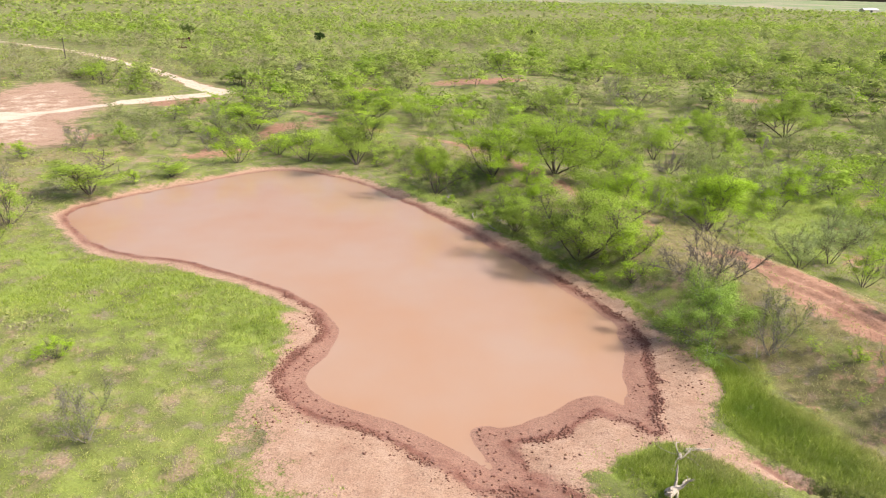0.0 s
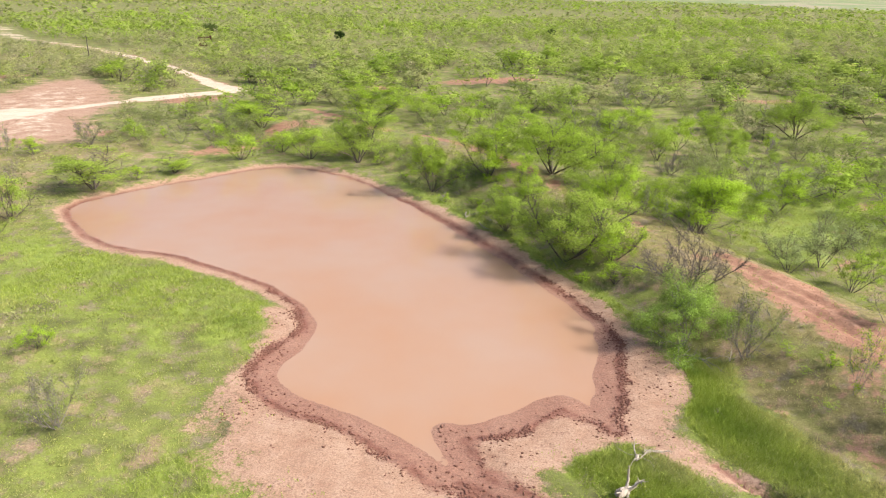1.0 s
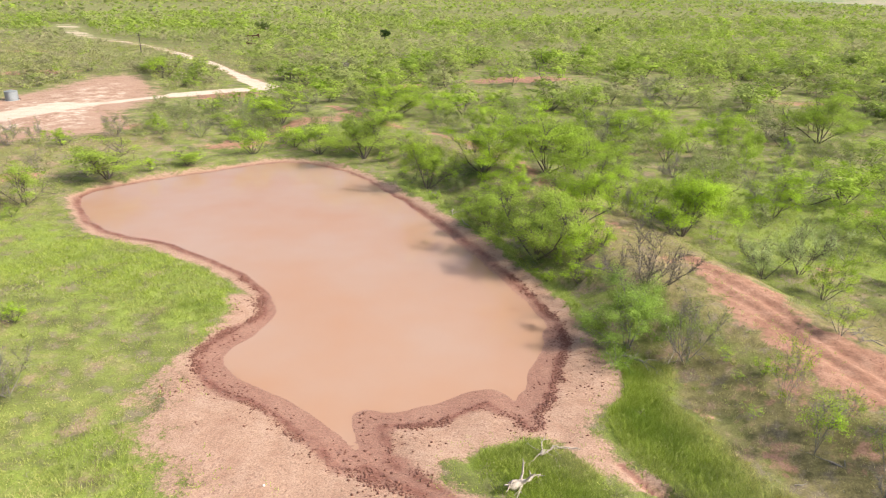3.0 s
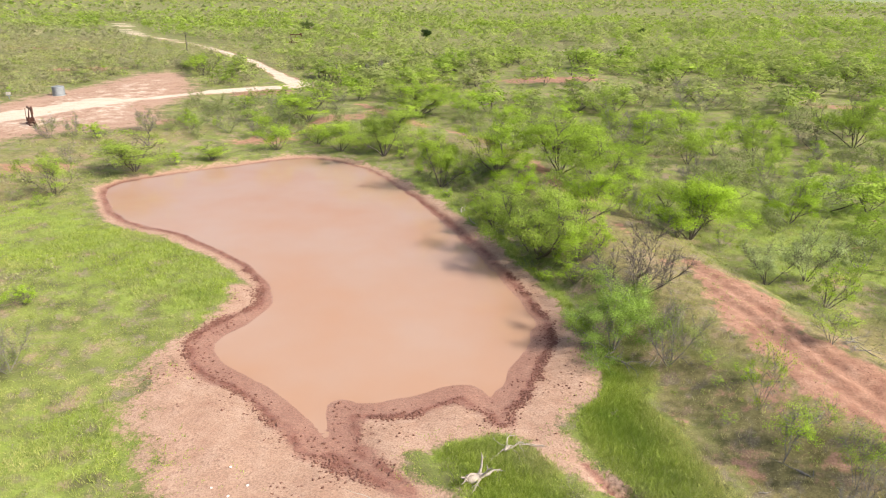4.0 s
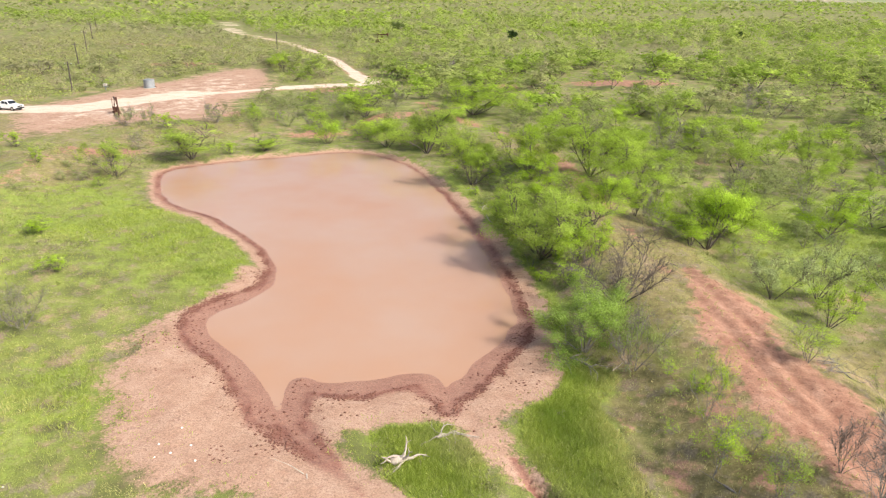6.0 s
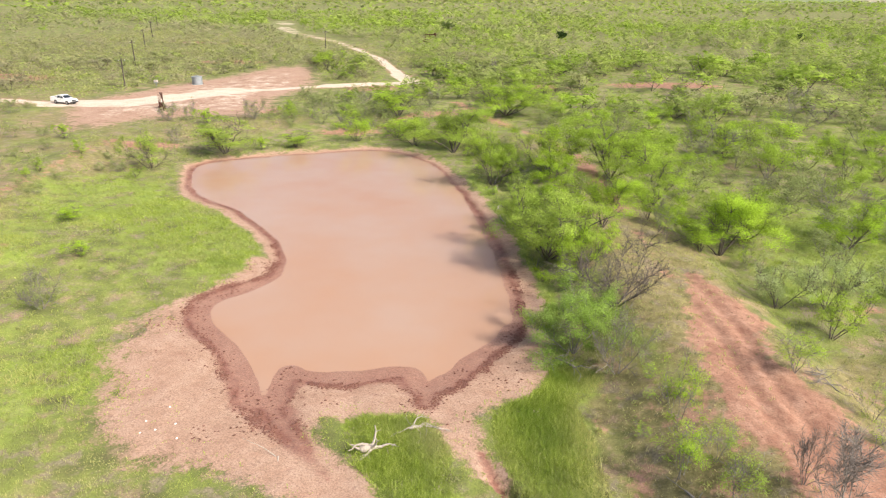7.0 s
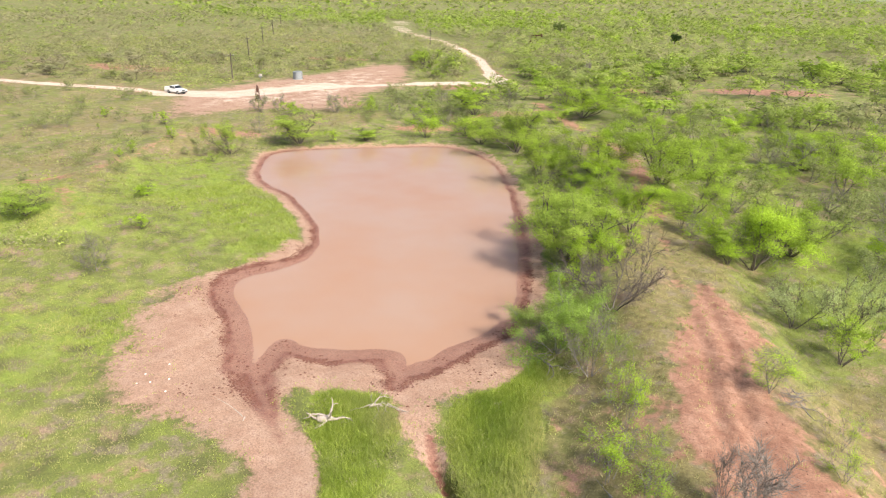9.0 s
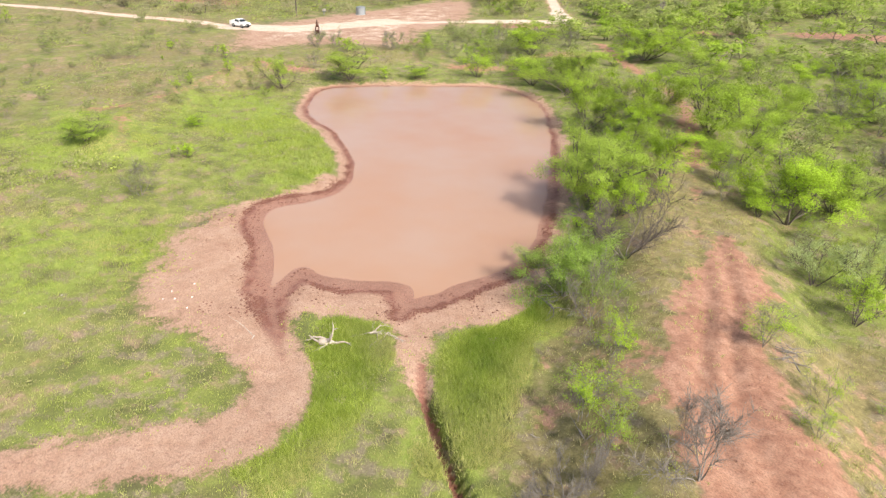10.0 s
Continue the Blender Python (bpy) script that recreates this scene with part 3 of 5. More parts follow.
def tree_kind(name, label, seed, stems, height, spread, twigs, leaves, size, scatter, leaf, bark, thick=0.13, tilt=(25, 62), fine=True, category="tree", group="mesquite trees"):
    verts, faces, ends = grow_tree(seed, stems, height, spread, twigs, thick, tilt, fine)
    top = new(name)
    tagged(top, label, category, group)
    me = mesh_of("trunk", verts, faces, True)
    me.materials.append(bark)
    new("trunk", me).parent = top
    if leaves:
        lv, lf, spray_light = leaf_cloud(seed + 1, ends, leaves, size, *scatter, height)
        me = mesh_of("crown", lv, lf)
        paint(me, "tuft_light", spray_light, spray_light, spray_light)
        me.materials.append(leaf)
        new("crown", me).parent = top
        reach = np.percentile(np.abs(lv[:, :2]), 97) * 2, np.percentile(lv[:, 2], 96)
    else:
        reach = np.percentile(np.abs(verts[:, :2]), 97) * 2, np.percentile(verts[:, 2], 98)
    REACH[top.name] = reach
    return top


GREEN = "bright green mesquite tree in fresh spring leaf, on pasture"
DULL = "grey-green half-leafed mesquite with many bare twigs"
SHRUB = "low bright green mesquite shrub in spring leaf"
DEAD = "bare dead mesquite with tangled grey twigs"
PALE = "pale green mesquite with silvery new leaves"
KINDS = {
    "m": [tree_kind("mesquite_tree", GREEN, 11, 6, 5.6, 8.0, 2, 30000, 0.115, (0.85, 125), M_LEAF, M_BARK, 0.105, (6, 62)),
          tree_kind("mesquite_tree", GREEN, 23, 7, 5.2, 8.5, 2, 31000, 0.115, (0.85, 135), M_LEAF, M_BARK, 0.10, (6, 62)),
          tree_kind("mesquite_tree", GREEN, 37, 5, 6.0, 7.5, 2, 28000, 0.115, (0.82, 120), M_LEAF, M_BARK, 0.10, (6, 60))],
    "s": [tree_kind("mesquite_shrub", SHRUB, 41, 6, 3.2, 4.2, 1, 7500, 0.095, (0.5, 56), M_LEAF, M_BARK, 0.055, (10, 60), True, "shrub", "green shrubs"),
          tree_kind("mesquite_shrub", SHRUB, 43, 5, 3.6, 3.6, 1, 6500, 0.095, (0.45, 50), M_LEAF, M_BARK, 0.055, (5, 50), True, "shrub", "green shrubs")],
    "g": [tree_kind("sparse_mesquite", DULL, 51, 5, 4.2, 5.5, 3, 5200, 0.1, (0.55, 60), M_LEAF_DULL, M_BARK_GREY, 0.055, (15, 60), True, "tree", "sparse mesquites"),
          tree_kind("sparse_mesquite", DULL, 53, 6, 3.6, 5.0, 3, 4800, 0.1, (0.55, 60), M_LEAF_DULL, M_BARK_GREY, 0.05, (15, 60), True, "tree", "sparse mesquites")],
    "d": [tree_kind("dead_tree", DEAD, 61, 7, 4.0, 8.0, 8, 0, 0, 0, M_LEAF, M_BARK_GREY, 0.085, (35, 74), True, "dead tree", "dead trees"),
          tree_kind("dead_tree", DEAD, 67, 5, 4.6, 5.5, 5, 0, 0, 0, M_LEAF, M_BARK_GREY, 0.05, (12, 60), True, "dead tree", "dead trees"),
          tree_kind("dead_tree", "dark bare dead mesquite with a wide fan of limbs", 69, 7, 4.4, 8.5, 5, 0, 0, 0, M_LEAF, M_BARK, 0.08, (30, 72), True, "dead tree", "dead trees")],
    "p": [tree_kind("pale_mesquite", PALE, 71, 5, 3.6, 5.2, 2, 7500, 0.1, (0.55, 60), M_LEAF_PALE, M_BARK, 0.055, (15, 60), True, "tree", "pale mesquites")],
    "a": [tree_kind("mesquite_sapling", "airy mesquite sapling with sparse lime leaves on weedy ground", 73, 4, 3.4, 3.2, 1, 3600, 0.07, (0.42, 40), M_LEAF, M_BARK_GREY, 0.03, (5, 48), True, "shrub", "saplings"),
          tree_kind("mesquite_sapling", "airy mesquite sapling with sparse lime leaves on weedy ground", 75, 4, 3.0, 3.4, 1, 3300, 0.07, (0.42, 38), M_LEAF, M_BARK_GREY, 0.03, (8, 55), True, "shrub", "saplings")],
    "b": [tree_kind("willow_bush", "broad light green bush with bleached dead lower limbs", 77, 7, 4.4, 6.6, 2, 46000, 0.095, (0.75, 190), M_LEAF_BUSH, M_BARK_GREY, 0.07, (15, 68), True, "bush")],
    "M": [tree_kind("mesquite_tree", GREEN, 83, 5, 4.4, 6.2, 2, 4600, 0.18, (0.9, 66), M_LEAF, M_BARK, 0.085, (15, 62), False),
          tree_kind("mesquite_tree", GREEN, 89, 5, 4.0, 6.6, 2, 4600, 0.18, (0.9, 68), M_LEAF, M_BARK, 0.085, (15, 62), False),
          tree_kind("sparse_mesquite", DULL, 91, 5, 3.6, 5.2, 2, 2700, 0.16, (0.75, 50), M_LEAF_DULL, M_BARK_GREY, 0.06, (20, 60), False, "tree", "sparse mesquites"),
          tree_kind("mesquite_shrub", SHRUB, 97, 4, 2.6, 3.6, 2, 2000, 0.15, (0.55, 36), M_LEAF, M_BARK, 0.07, (15, 60), False, "shrub", "green shrubs")],
}
USED = set()


def plant(kind, which, x, y, w, h, turn, sink=0.0):
    """Sets a tree of a kind on the ground, so wide and so high."""
    proto = KINDS[kind][which % len(KINDS[kind])]
    wide, high = REACH[proto.name]
    m, size = pose(x, y, float(land(x, y)) - sink, 0, 0, turn), Vector((w / wide, w / wide, h / high))
    if proto.name not in USED:
        USED.add(proto.name)
        proto.matrix_basis = m @ Matrix.Diagonal((*size, 1))
        return proto
    return copy_thing(proto, m @ Matrix.Diagonal((size.x / proto.scale.x, size.y / proto.scale.y, size.z / proto.scale.z, 1)))


# kind, variety, x, y, width, height, turn
STANDING = [
    ("m", 0, -15.0, 88.2, 11.0, 6.4, 10), ("m", 2, -3.2, 75.4, 7.6, 7.0, 80), ("m", 1, 3.5, 77.0, 7.8, 5.8, 150), ("m", 1, 11.0, 55.4, 9.6, 6.6, 30),
    ("m", 0, 11.0, 77.2, 12.5, 6.4, 200), ("m", 2, 17.0, 71.6, 9.2, 4.8, 250), ("m", 0, 24.9, 63.2, 9.2, 6.0, 300), ("m", 2, 36.1, 94.8, 7.6, 6.2, 15),
    ("m", 1, -17.4, 114.5, 11.5, 5.4, 95), ("m", 0, 52.3, 109, 11, 6.6, 45), ("m", 1, 21.3, 102.6, 8.8, 5.0, 130), ("m", 2, 35.6, 71.6, 7.0, 4.8, 222),
    ("m", 2, 7.2, 68.0, 6.0, 4.6, 275), ("m", 0, 14.6, 60.2, 6.0, 4.6, 10), ("m", 1, 26.8, 68.5, 6.0, 4.4, 33), ("m", 1, 5.6, 62.6, 5.0, 3.8, 12),
    ("s", 0, 14.7, 53.2, 4.8, 3.4, 40), ("s", 1, 17.9, 64.5, 2.2, 3.1, 0), ("s", 0, 33.6, 50.5, 4.0, 3.5, 90), ("a", 0, 31.1, 41.0, 3.2, 2.3, 60),
    ("b", 0, 17.9, 41.0, 6.8, 4.6, 140), ("a", 1, 25.8, 33.9, 2.6, 4.4, 30), ("a", 0, 26.5, 30.3, 2.8, 3.2, 10), ("s", 0, -45.1, 59.0, 6.4, 4.6, 25),
    ("s", 1, -42.9, 70.0, 8.0, 4.7, 75), ("s", 0, -39.8, 74.4, 2.6, 1.8, 15), ("s", 1, -36.9, 78.3, 4.2, 2.1, 200), ("s", 0, -58.3, 81.8, 4.1, 2.4, 5),
    ("s", 1, -34.3, 104.2, 8.7, 5.0, 44), ("s", 0, -84.4, 150.3, 9.4, 5.2, 80), ("a", 1, 35.2, 39.1, 2.5, 2.5, 9), ("a", 0, 35.7, 36.0, 1.9, 1.5, 120),
    ("s", 0, -25.2, 34.7, 2.6, 1.5, 50), ("s", 1, -34.7, 40.6, 2.3, 1.4, 70), ("s", 0, -67.8, 62.5, 2.8, 2.2, 33), ("s", 1, -36.0, 28.7, 5.0, 2.7, 90),
    ("g", 0, 18.5, 100.4, 10, 6.0, 60), ("g", 1, 19.3, 62.9, 1.5, 2.8, 0), ("g", 0, 36.3, 74.2, 9.6, 5.6, 100), ("g", 1, 21.4, 38.9, 3.9, 4.0, 0),
    ("a", 1, 28.0, 31.4, 2.2, 2.6, 20), ("a", 0, 29.1, 28.4, 2.4, 3.2, 50), ("g", 0, -52.6, 70, 2.6, 3.2, 10), ("g", 1, -65.2, 79.8, 4.0, 2.8, 0),
    ("g", 0, -62.7, 82.6, 3.4, 3.2, 44), ("g", 1, -54.3, 88.7, 4.8, 3.0, 80), ("g", 0, -42.8, 92.8, 3.9, 2.9, 120), ("g", 1, -37.4, 92, 3.2, 2.7, 160),
    ("g", 0, -39.4, 101.6, 4.6, 4.4, 200), ("g", 1, -33.8, 115.4, 5.5, 3.1, 240), ("g", 0, -78.4, 156.4, 6.4, 4.4, 0), ("g", 1, 30.5, 140.6, 7.4, 4, 30),
    ("g", 0, 31.1, 126.9, 9.7, 5.1, 70), ("g", 1, -19.0, 27.2, 3.4, 2.9, 60), ("p", 0, 30.0, 54.0, 5.2, 3.5, 0), ("p", 0, 33.4, 55.6, 5.2, 4.4, 90),
    ("d", 0, 27.2, 85.4, 3.1, 3.1, 0), ("d", 2, 19.3, 46.5, 7.8, 5.0, 60), ("d", 0, -44.9, 166.8, 7, 4.2, 100), ("d", 1, 43.7, 95.4, 3.5, 3.3, 0),
    ("d", 1, 33.1, 29.1, 4.8, 4.4, 30), ("d", 0, 28.7, 25.9, 3.3, 3.0, 90), ("a", 0, 20.4, 59.8, 2.4, 2.6, 80), ("s", 1, 23.3, 60.6, 3.0, 3.3, 45), ("a", 1, 27.3, 60.7, 2.3, 2.5, 200),
    ("d", 1, 31.7, 30.7, 2.2, 3.1, 140),
]
TAKEN = []
for k, (kind, which, x, y, w, h, turn) in enumerate(STANDING):
    plant(kind, which, x, y, w, h, turn)
    TAKEN.append((x, y, w * 0.5))


def wooded(x, y):
    """How thickly trees stand, 0 to 1."""
    mud, wet, road, lush, dry, bare, dw, gully = soil_masks(x, y)
    d = 0.72 + 0.5 * wave_noise(x, y, 38, 31)
    d = d * (mud < 0.2) * (bare < 0.45)
    d = d * step(4, 9, line_distance(x, y, ROAD) - 0.02 * np.clip(y - 150, 0, 150))
    d = d * step(2, 6, dw)
    south = step(0, -14, x + 0.62 * (y - 45)) * step(0, 8, 0.9 * (x + 92) - (y - 84) + 26)
    d = d * (1 - 0.94 * south)
    dc = line_distance(x, y, DAM_CREST)
    d = d * (1 - 0.9 * step(7, 3.5, dc))
    d = d * (1 - 0.45 * step(18, 26, x) * step(128, 112, y))
    d = d * step(1.8, 4.5, line_distance(x, y, DAM_TRACK))
    by_hand = ((x < 38) & (x > -60) & (y < 66)) | ((x > 0) & (x < 50) & (y < 44))
    return np.where(by_hand | (d < 0.12), 0, d)


# room kept free round the pump site
TAKEN += [(-75, 87, 5), (-70, 80, 6), (-64, 74, 5), (-94, 81, 5), (-88, 75, 5), (-94, 113, 6), (-86, 105, 7), (-68, 104, 8), (-60, 118, 7), (-54, 130, 7), (-46, 138, 6)]


def scatter_trees():
    rng = np.random.default_rng(5)
    count = 0
    spots = rng.uniform((-120, 24), (125, 178), (9000, 2))
    spots = spots[np.argsort(np.hypot(spots[:, 0] - 18, spots[:, 1]) + rng.uniform(0, 25, len(spots)))]
    d = wooded(spots[:, 0], spots[:, 1])
    for (x, y), p in zip(spots, d):
        if count >= 190:
            break
        if rng.random() > p or x > y * 0.95 + 28 or x < -y * 1.15 - 6:
            continue
        w = rng.uniform(3.2, 7.4)
        if any(math.hypot(x - a, y - b) < (0.4 * w + 0.7 * c) for a, b, c in TAKEN):
            continue
        TAKEN.append((x, y, w * 0.5))
        which = int(rng.choice(4, p=(0.16, 0.14, 0.5, 0.2) if x > 22 else (0.3, 0.25, 0.3, 0.15)))
        if which == 3:
            w *= 0.7
        plant("M", which, x, y, w, w * rng.uniform(0.55, 0.78), rng.uniform(0, 360))
        count += 1


scatter_trees()


def bank_undergrowth():
    """Shrubs and weeds that fill the bank between the water and the dam's crest."""
    rng = np.random.default_rng(29)
    made = []
    xs, ys = rng.uniform(-14, 17, 2500), rng.uniform(48, 92, 2500)
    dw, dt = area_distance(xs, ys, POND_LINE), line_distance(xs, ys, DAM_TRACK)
    ok = (dw > 3.0) & (dw < 11) & (dt > 3.0)
    for x, y in zip(xs[ok], ys[ok]):
        w = rng.uniform(1.4, 3.2)
        if len(made) >= 44:
            break
        if any(math.hypot(x - a, y - b) < 0.55 * w + 0.5 * c for a, b, c in made) or any(math.hypot(x - a, y - b) < 1.3 for a, b, c in TAKEN):
            continue
        made.append((x, y, w))
        plant("M", int(rng.choice((2, 2, 3))), x, y, w, w * rng.uniform(0.5, 0.8), rng.uniform(0, 360))


bank_undergrowth()


def pasture_shrubs():
    """Small shrubs dotted over the open pasture and the strip behind the pond."""
    rng = np.random.default_rng(17)
    for count, (x0, x1, y0, y1), lo, hi in ((46, (-80, -30, 18, 62), 0.9, 2.4), (30, (-66, -24, 86, 122), 1.8, 3.8), (30, (-130, -70, 40, 74), 1.5, 3.8), (5, (22, 38, 24, 44), 0.8, 1.5)):
        made = 0
        xs, ys = rng.uniform(x0, x1, count * 12), rng.uniform(y0, y1, count * 12)
        mud, wet, road, lush, dry, bare, dw, gully = soil_masks(xs, ys)
        ok = (mud < 0.25) & (bare < 0.6) & (dw > 3.5) & (line_distance(xs, ys, ROAD) > 4.5) & (lush < 0.5)
        for x, y in zip(xs[ok], ys[ok]):
            w = rng.uniform(lo, hi)
            if made >= count:
                break
            if any(math.hypot(x - a, y - b) < 0.5 * w + 0.5 * c for a, b, c in TAKEN):
                continue
            TAKEN.append((x, y, w * 0.5))
            kind = "M" if x < 20 else str(rng.choice(("a", "s")))
            plant(kind, int(rng.choice((2, 2, 2, 2, 3))), x, y, w, w * rng.uniform(0.55, 0.85), rng.uniform(0, 360))
            made += 1


pasture_shrubs()


def pattern_tree(seed, leaves, size, puff, puffs, stems=4, loose=1.0, tilt=(12, 60)):
    """A crown and its bare limbs at unit width and height, to be repeated over the woodland."""
    verts, faces, ends = grow_tree(seed, stems, 4.0, 6.0, 1, 0.075, tilt, False)
    leaf, _, spray_light = leaf_cloud(seed + 1, ends, leaves, size, puff, puffs, 4.0, loose)
    scale = np.array((1 / (np.percentile(np.abs(leaf[:, :2]), 94.5) * 2),) * 2 + (1 / np.percentile(leaf[:, 2], 96),))
    quads = np.array(faces)[:170]
    return leaf * scale, spray_light, verts * scale, quads


def woods(name, label, near, reach, count, patterns, seed, limbs):
    """Woodland with too many trees to count."""
    rng = np.random.default_rng(seed)
    n = count
    ang = rng.uniform(radians(-52), radians(78), n)
    r = np.sqrt(rng.uniform(near ** 2, reach ** 2, n))
    x, y = 18 - np.sin(ang) * r, 2 + np.cos(ang) * r
    keep = (rng.random(n) < wooded(x, y)) & (y > 60)
    keep &= ~((r > 1180) & (wave_noise(x, y, 300, 44) > 0.0))
    x, y = x[keep], y[keep]
    free = np.ones(len(x), bool)
    if near < 200:
        for a, b, c in TAKEN:
            free &= np.hypot(x - a, y - b) > c * 0.7 + 1.8
    x, y = x[free], y[free]
    n = len(x)
    west = step(-40, -75, x + 0.35 * (y - 60)) * step(330, 200, y)
    root = np.stack([x, y, land(x, y, False) - 0.05], 1)
    w = (2.6 + 5.4 * rng.random(n) ** 1.3) * (1 - 0.4 * west)
    size = np.stack([w, w, w * rng.uniform(0.5, 0.75, n)], 1)
    turn = rng.uniform(0, 2 * math.pi, n)
    dull = np.clip(rng.normal(0.2, 0.34, n) + 0.35 * wave_noise(x, y, 60, 51) + 0.5 * west, 0, 0.95)
    pale, dark = rng.uniform(0, 0.2, n), np.clip(rng.normal(-0.05, 0.3, n), 0, 0.9)
    which = rng.integers(0, len(patterns), n)
    crowns, tints, stems, quads, base = [], [], [], [], 0

    def set_out(shape, chosen):
        v = shape[None] * size[chosen, None]
        c, s = np.cos(turn[chosen])[:, None], np.sin(turn[chosen])[:, None]
        return np.stack([v[..., 0] * c - v[..., 1] * s, v[..., 0] * s + v[..., 1] * c, v[..., 2]], 2) + root[chosen, None]
    for k, (leaf, spray_light, wood, wood_faces) in enumerate(patterns):
        chosen = np.nonzero(which == k)[0]
        crowns.append(set_out(leaf, chosen).reshape(-1, 3))
        # painted shade on low sprays and light on high ones, over each tree's tone
        deep = np.clip(dark[chosen, None] + 0.6 * np.clip(0.5 - spray_light, 0, 1)[None], 0, 1)
        light = np.clip(pale[chosen, None] + 0.5 * np.clip(spray_light - 0.62, 0, 1)[None], 0, 1)
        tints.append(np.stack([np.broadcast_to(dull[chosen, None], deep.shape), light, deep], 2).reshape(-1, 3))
        if limbs:
            stems.append(set_out(wood, chosen).reshape(-1, 3))
            quads.append((wood_faces[None] + base + len(wood) * np.arange(len(chosen))[:, None, None]).reshape(-1, 4))
            base += len(wood) * len(chosen)
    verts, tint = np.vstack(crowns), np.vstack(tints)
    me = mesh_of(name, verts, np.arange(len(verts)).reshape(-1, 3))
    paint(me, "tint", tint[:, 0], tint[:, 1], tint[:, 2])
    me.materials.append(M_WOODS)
    tagged(new(name, me), label, "woodland", kind="stuff")
    if limbs:
        me = mesh_of(name + "_stems", np.vstack(stems), np.vstack(quads))
        me.materials.append(M_BARK)
        tagged(new(name + "_stems", me), "grey-brown mesquite stems under the leaves", "woodland", kind="stuff")


woods("mesquite_thicket", "green and grey mesquite thicket beyond the pond", 70, 205, 3100,
      [pattern_tree(311, 440, 0.40, 0.85, 34, 3, 0.7), pattern_tree(317, 380, 0.40, 0.8, 30, 2, 0.7), pattern_tree(331, 280, 0.38, 0.7, 22, 2, 0.7), pattern_tree(337, 460, 0.40, 0.9, 34, 2, 0.7)], 300, True)
woods("mesquite_scrub", "green mesquite scrub with grass gaps beyond the thicket", 205, 310, 3300,
      [pattern_tree(341, 190, 0.62, 1.0, 30, 4, 0.5), pattern_tree(347, 160, 0.62, 0.95, 26, 4, 0.5), pattern_tree(349, 130, 0.6, 0.9, 22, 4, 0.5)], 301, False)
woods("mesquite_woods", "green mesquite scrub spreading over the flat pasture", 310, 520, 8600,
      [pattern_tree(351, 84, 0.92, 1.0, 20, 4, 0.4), pattern_tree(357, 66, 0.92, 1.0, 16, 4, 0.4)], 303, False)
woods("mesquite_woods_far", "hazy green mesquite scrub towards the horizon", 520, 1500, 27000,
      [pattern_tree(353, 20, 1.9, 1.0, 9, 4, 0.35), pattern_tree(359, 16, 1.9, 1.0, 8, 4, 0.35)], 302, False)


def grass(name, label, count, box, low, high, width, blades, seed, want):
    """Tufts of blades on the open ground."""
    rng = np.random.default_rng(seed)
    x, y = rng.uniform(box[0], box[1], count), rng.uniform(box[2], box[3], count)
    mud, wet, road, lush, dry, bare, dw, gully = soil_masks(x, y)
    ok = want(mud, road, lush, dry, bare, dw, x, y, rng.random(count)) & (gully < 0.4)
    x, y, lush, dry = x[ok], y[ok], lush[ok], dry[ok]
    n = len(x)
    z = land(x, y)
    tall = rng.uniform(low, high, n) * (0.75 + 0.7 * lush)
    root = np.stack([x, y, z - 0.03], 1)[:, None] + rng.normal(0, 0.09, (n, blades, 3)) * np.array((1, 1, 0))
    lean = rng.normal(0, 0.45, (n, blades, 3)) * tall[:, None, None]
    lean[..., 2] = tall[:, None] * rng.uniform(0.6, 1.0, (n, blades))
    side = rng.normal(0, 1, (n, blades, 3)) * np.array((1, 1, 0))
    side *= width / (np.linalg.norm(side, axis=2)[..., None] + 1e-6)
    verts = np.stack([root - side, root + side, root + lean], 2).reshape(-1, 3)
    me = mesh_of(name, verts, np.arange(len(verts)).reshape(-1, 3))
    grey = np.clip(0.2 + 0.45 * wave_noise(x, y, 2.8, 61) + rng.normal(0, 0.15, n) - 0.35 * lush - 0.3 * dry, 0, 0.8)
    straw = np.clip(0.18 + 0.6 * dry + 0.5 * wave_noise(x, y, 4, 62) - 0.3 * lush + rng.normal(0, 0.1, n), 0, 0.95)
    paint(me, "tint", np.repeat(grey, blades * 3), np.repeat(straw, blades * 3), np.repeat(np.clip(0.45 * step(0.6, 1.0, lush) * (0.5 + 1.1 * wave_noise(x, y, 1.5, 63)), 0, 0.7), blades * 3))
    me.materials.append(M_BLADE)
    tagged(new(name, me), label, "grass", kind="stuff")


grass("grass", "spring grass and dry stalks tufted over the pasture", 105000, (-48, 46, 6, 80), 0.10, 0.32, 0.016, 4, 401,
      lambda mud, road, lush, dry, bare, dw, x, y, r: (mud < 0.42) & (road < 0.4) & (dw > 1.2) & (r > 1.1 * np.clip(bare * 1.9 - 0.2, 0, 1)) & (r < 1.1 - 0.008 * np.maximum(y - 25, 0)))
grass("bank_grass", "lush tall green grass along the bank and gully", 30000, (-34, 30, 20, 66), 0.22, 0.5, 0.018, 5, 402,
      lambda mud, road, lush, dry, bare, dw, x, y, r: (mud < 0.4) & (lush > 0.55) & (dw > 1.4) & (bare < 0.4))

grass("gully_grass", "dense knee-high green grass beside the gully", 46000, (9, 25, 16, 40), 0.15, 0.45, 0.014, 5, 405,
      lambda mud, road, lush, dry, bare, dw, x, y, r: (mud < 0.42) & (lush > 0.5) & (dw > 1.4) & (bare < 0.35) & (r < 0.95 * lush + 0.5 * wave_noise(x, y, 1.4, 64)))

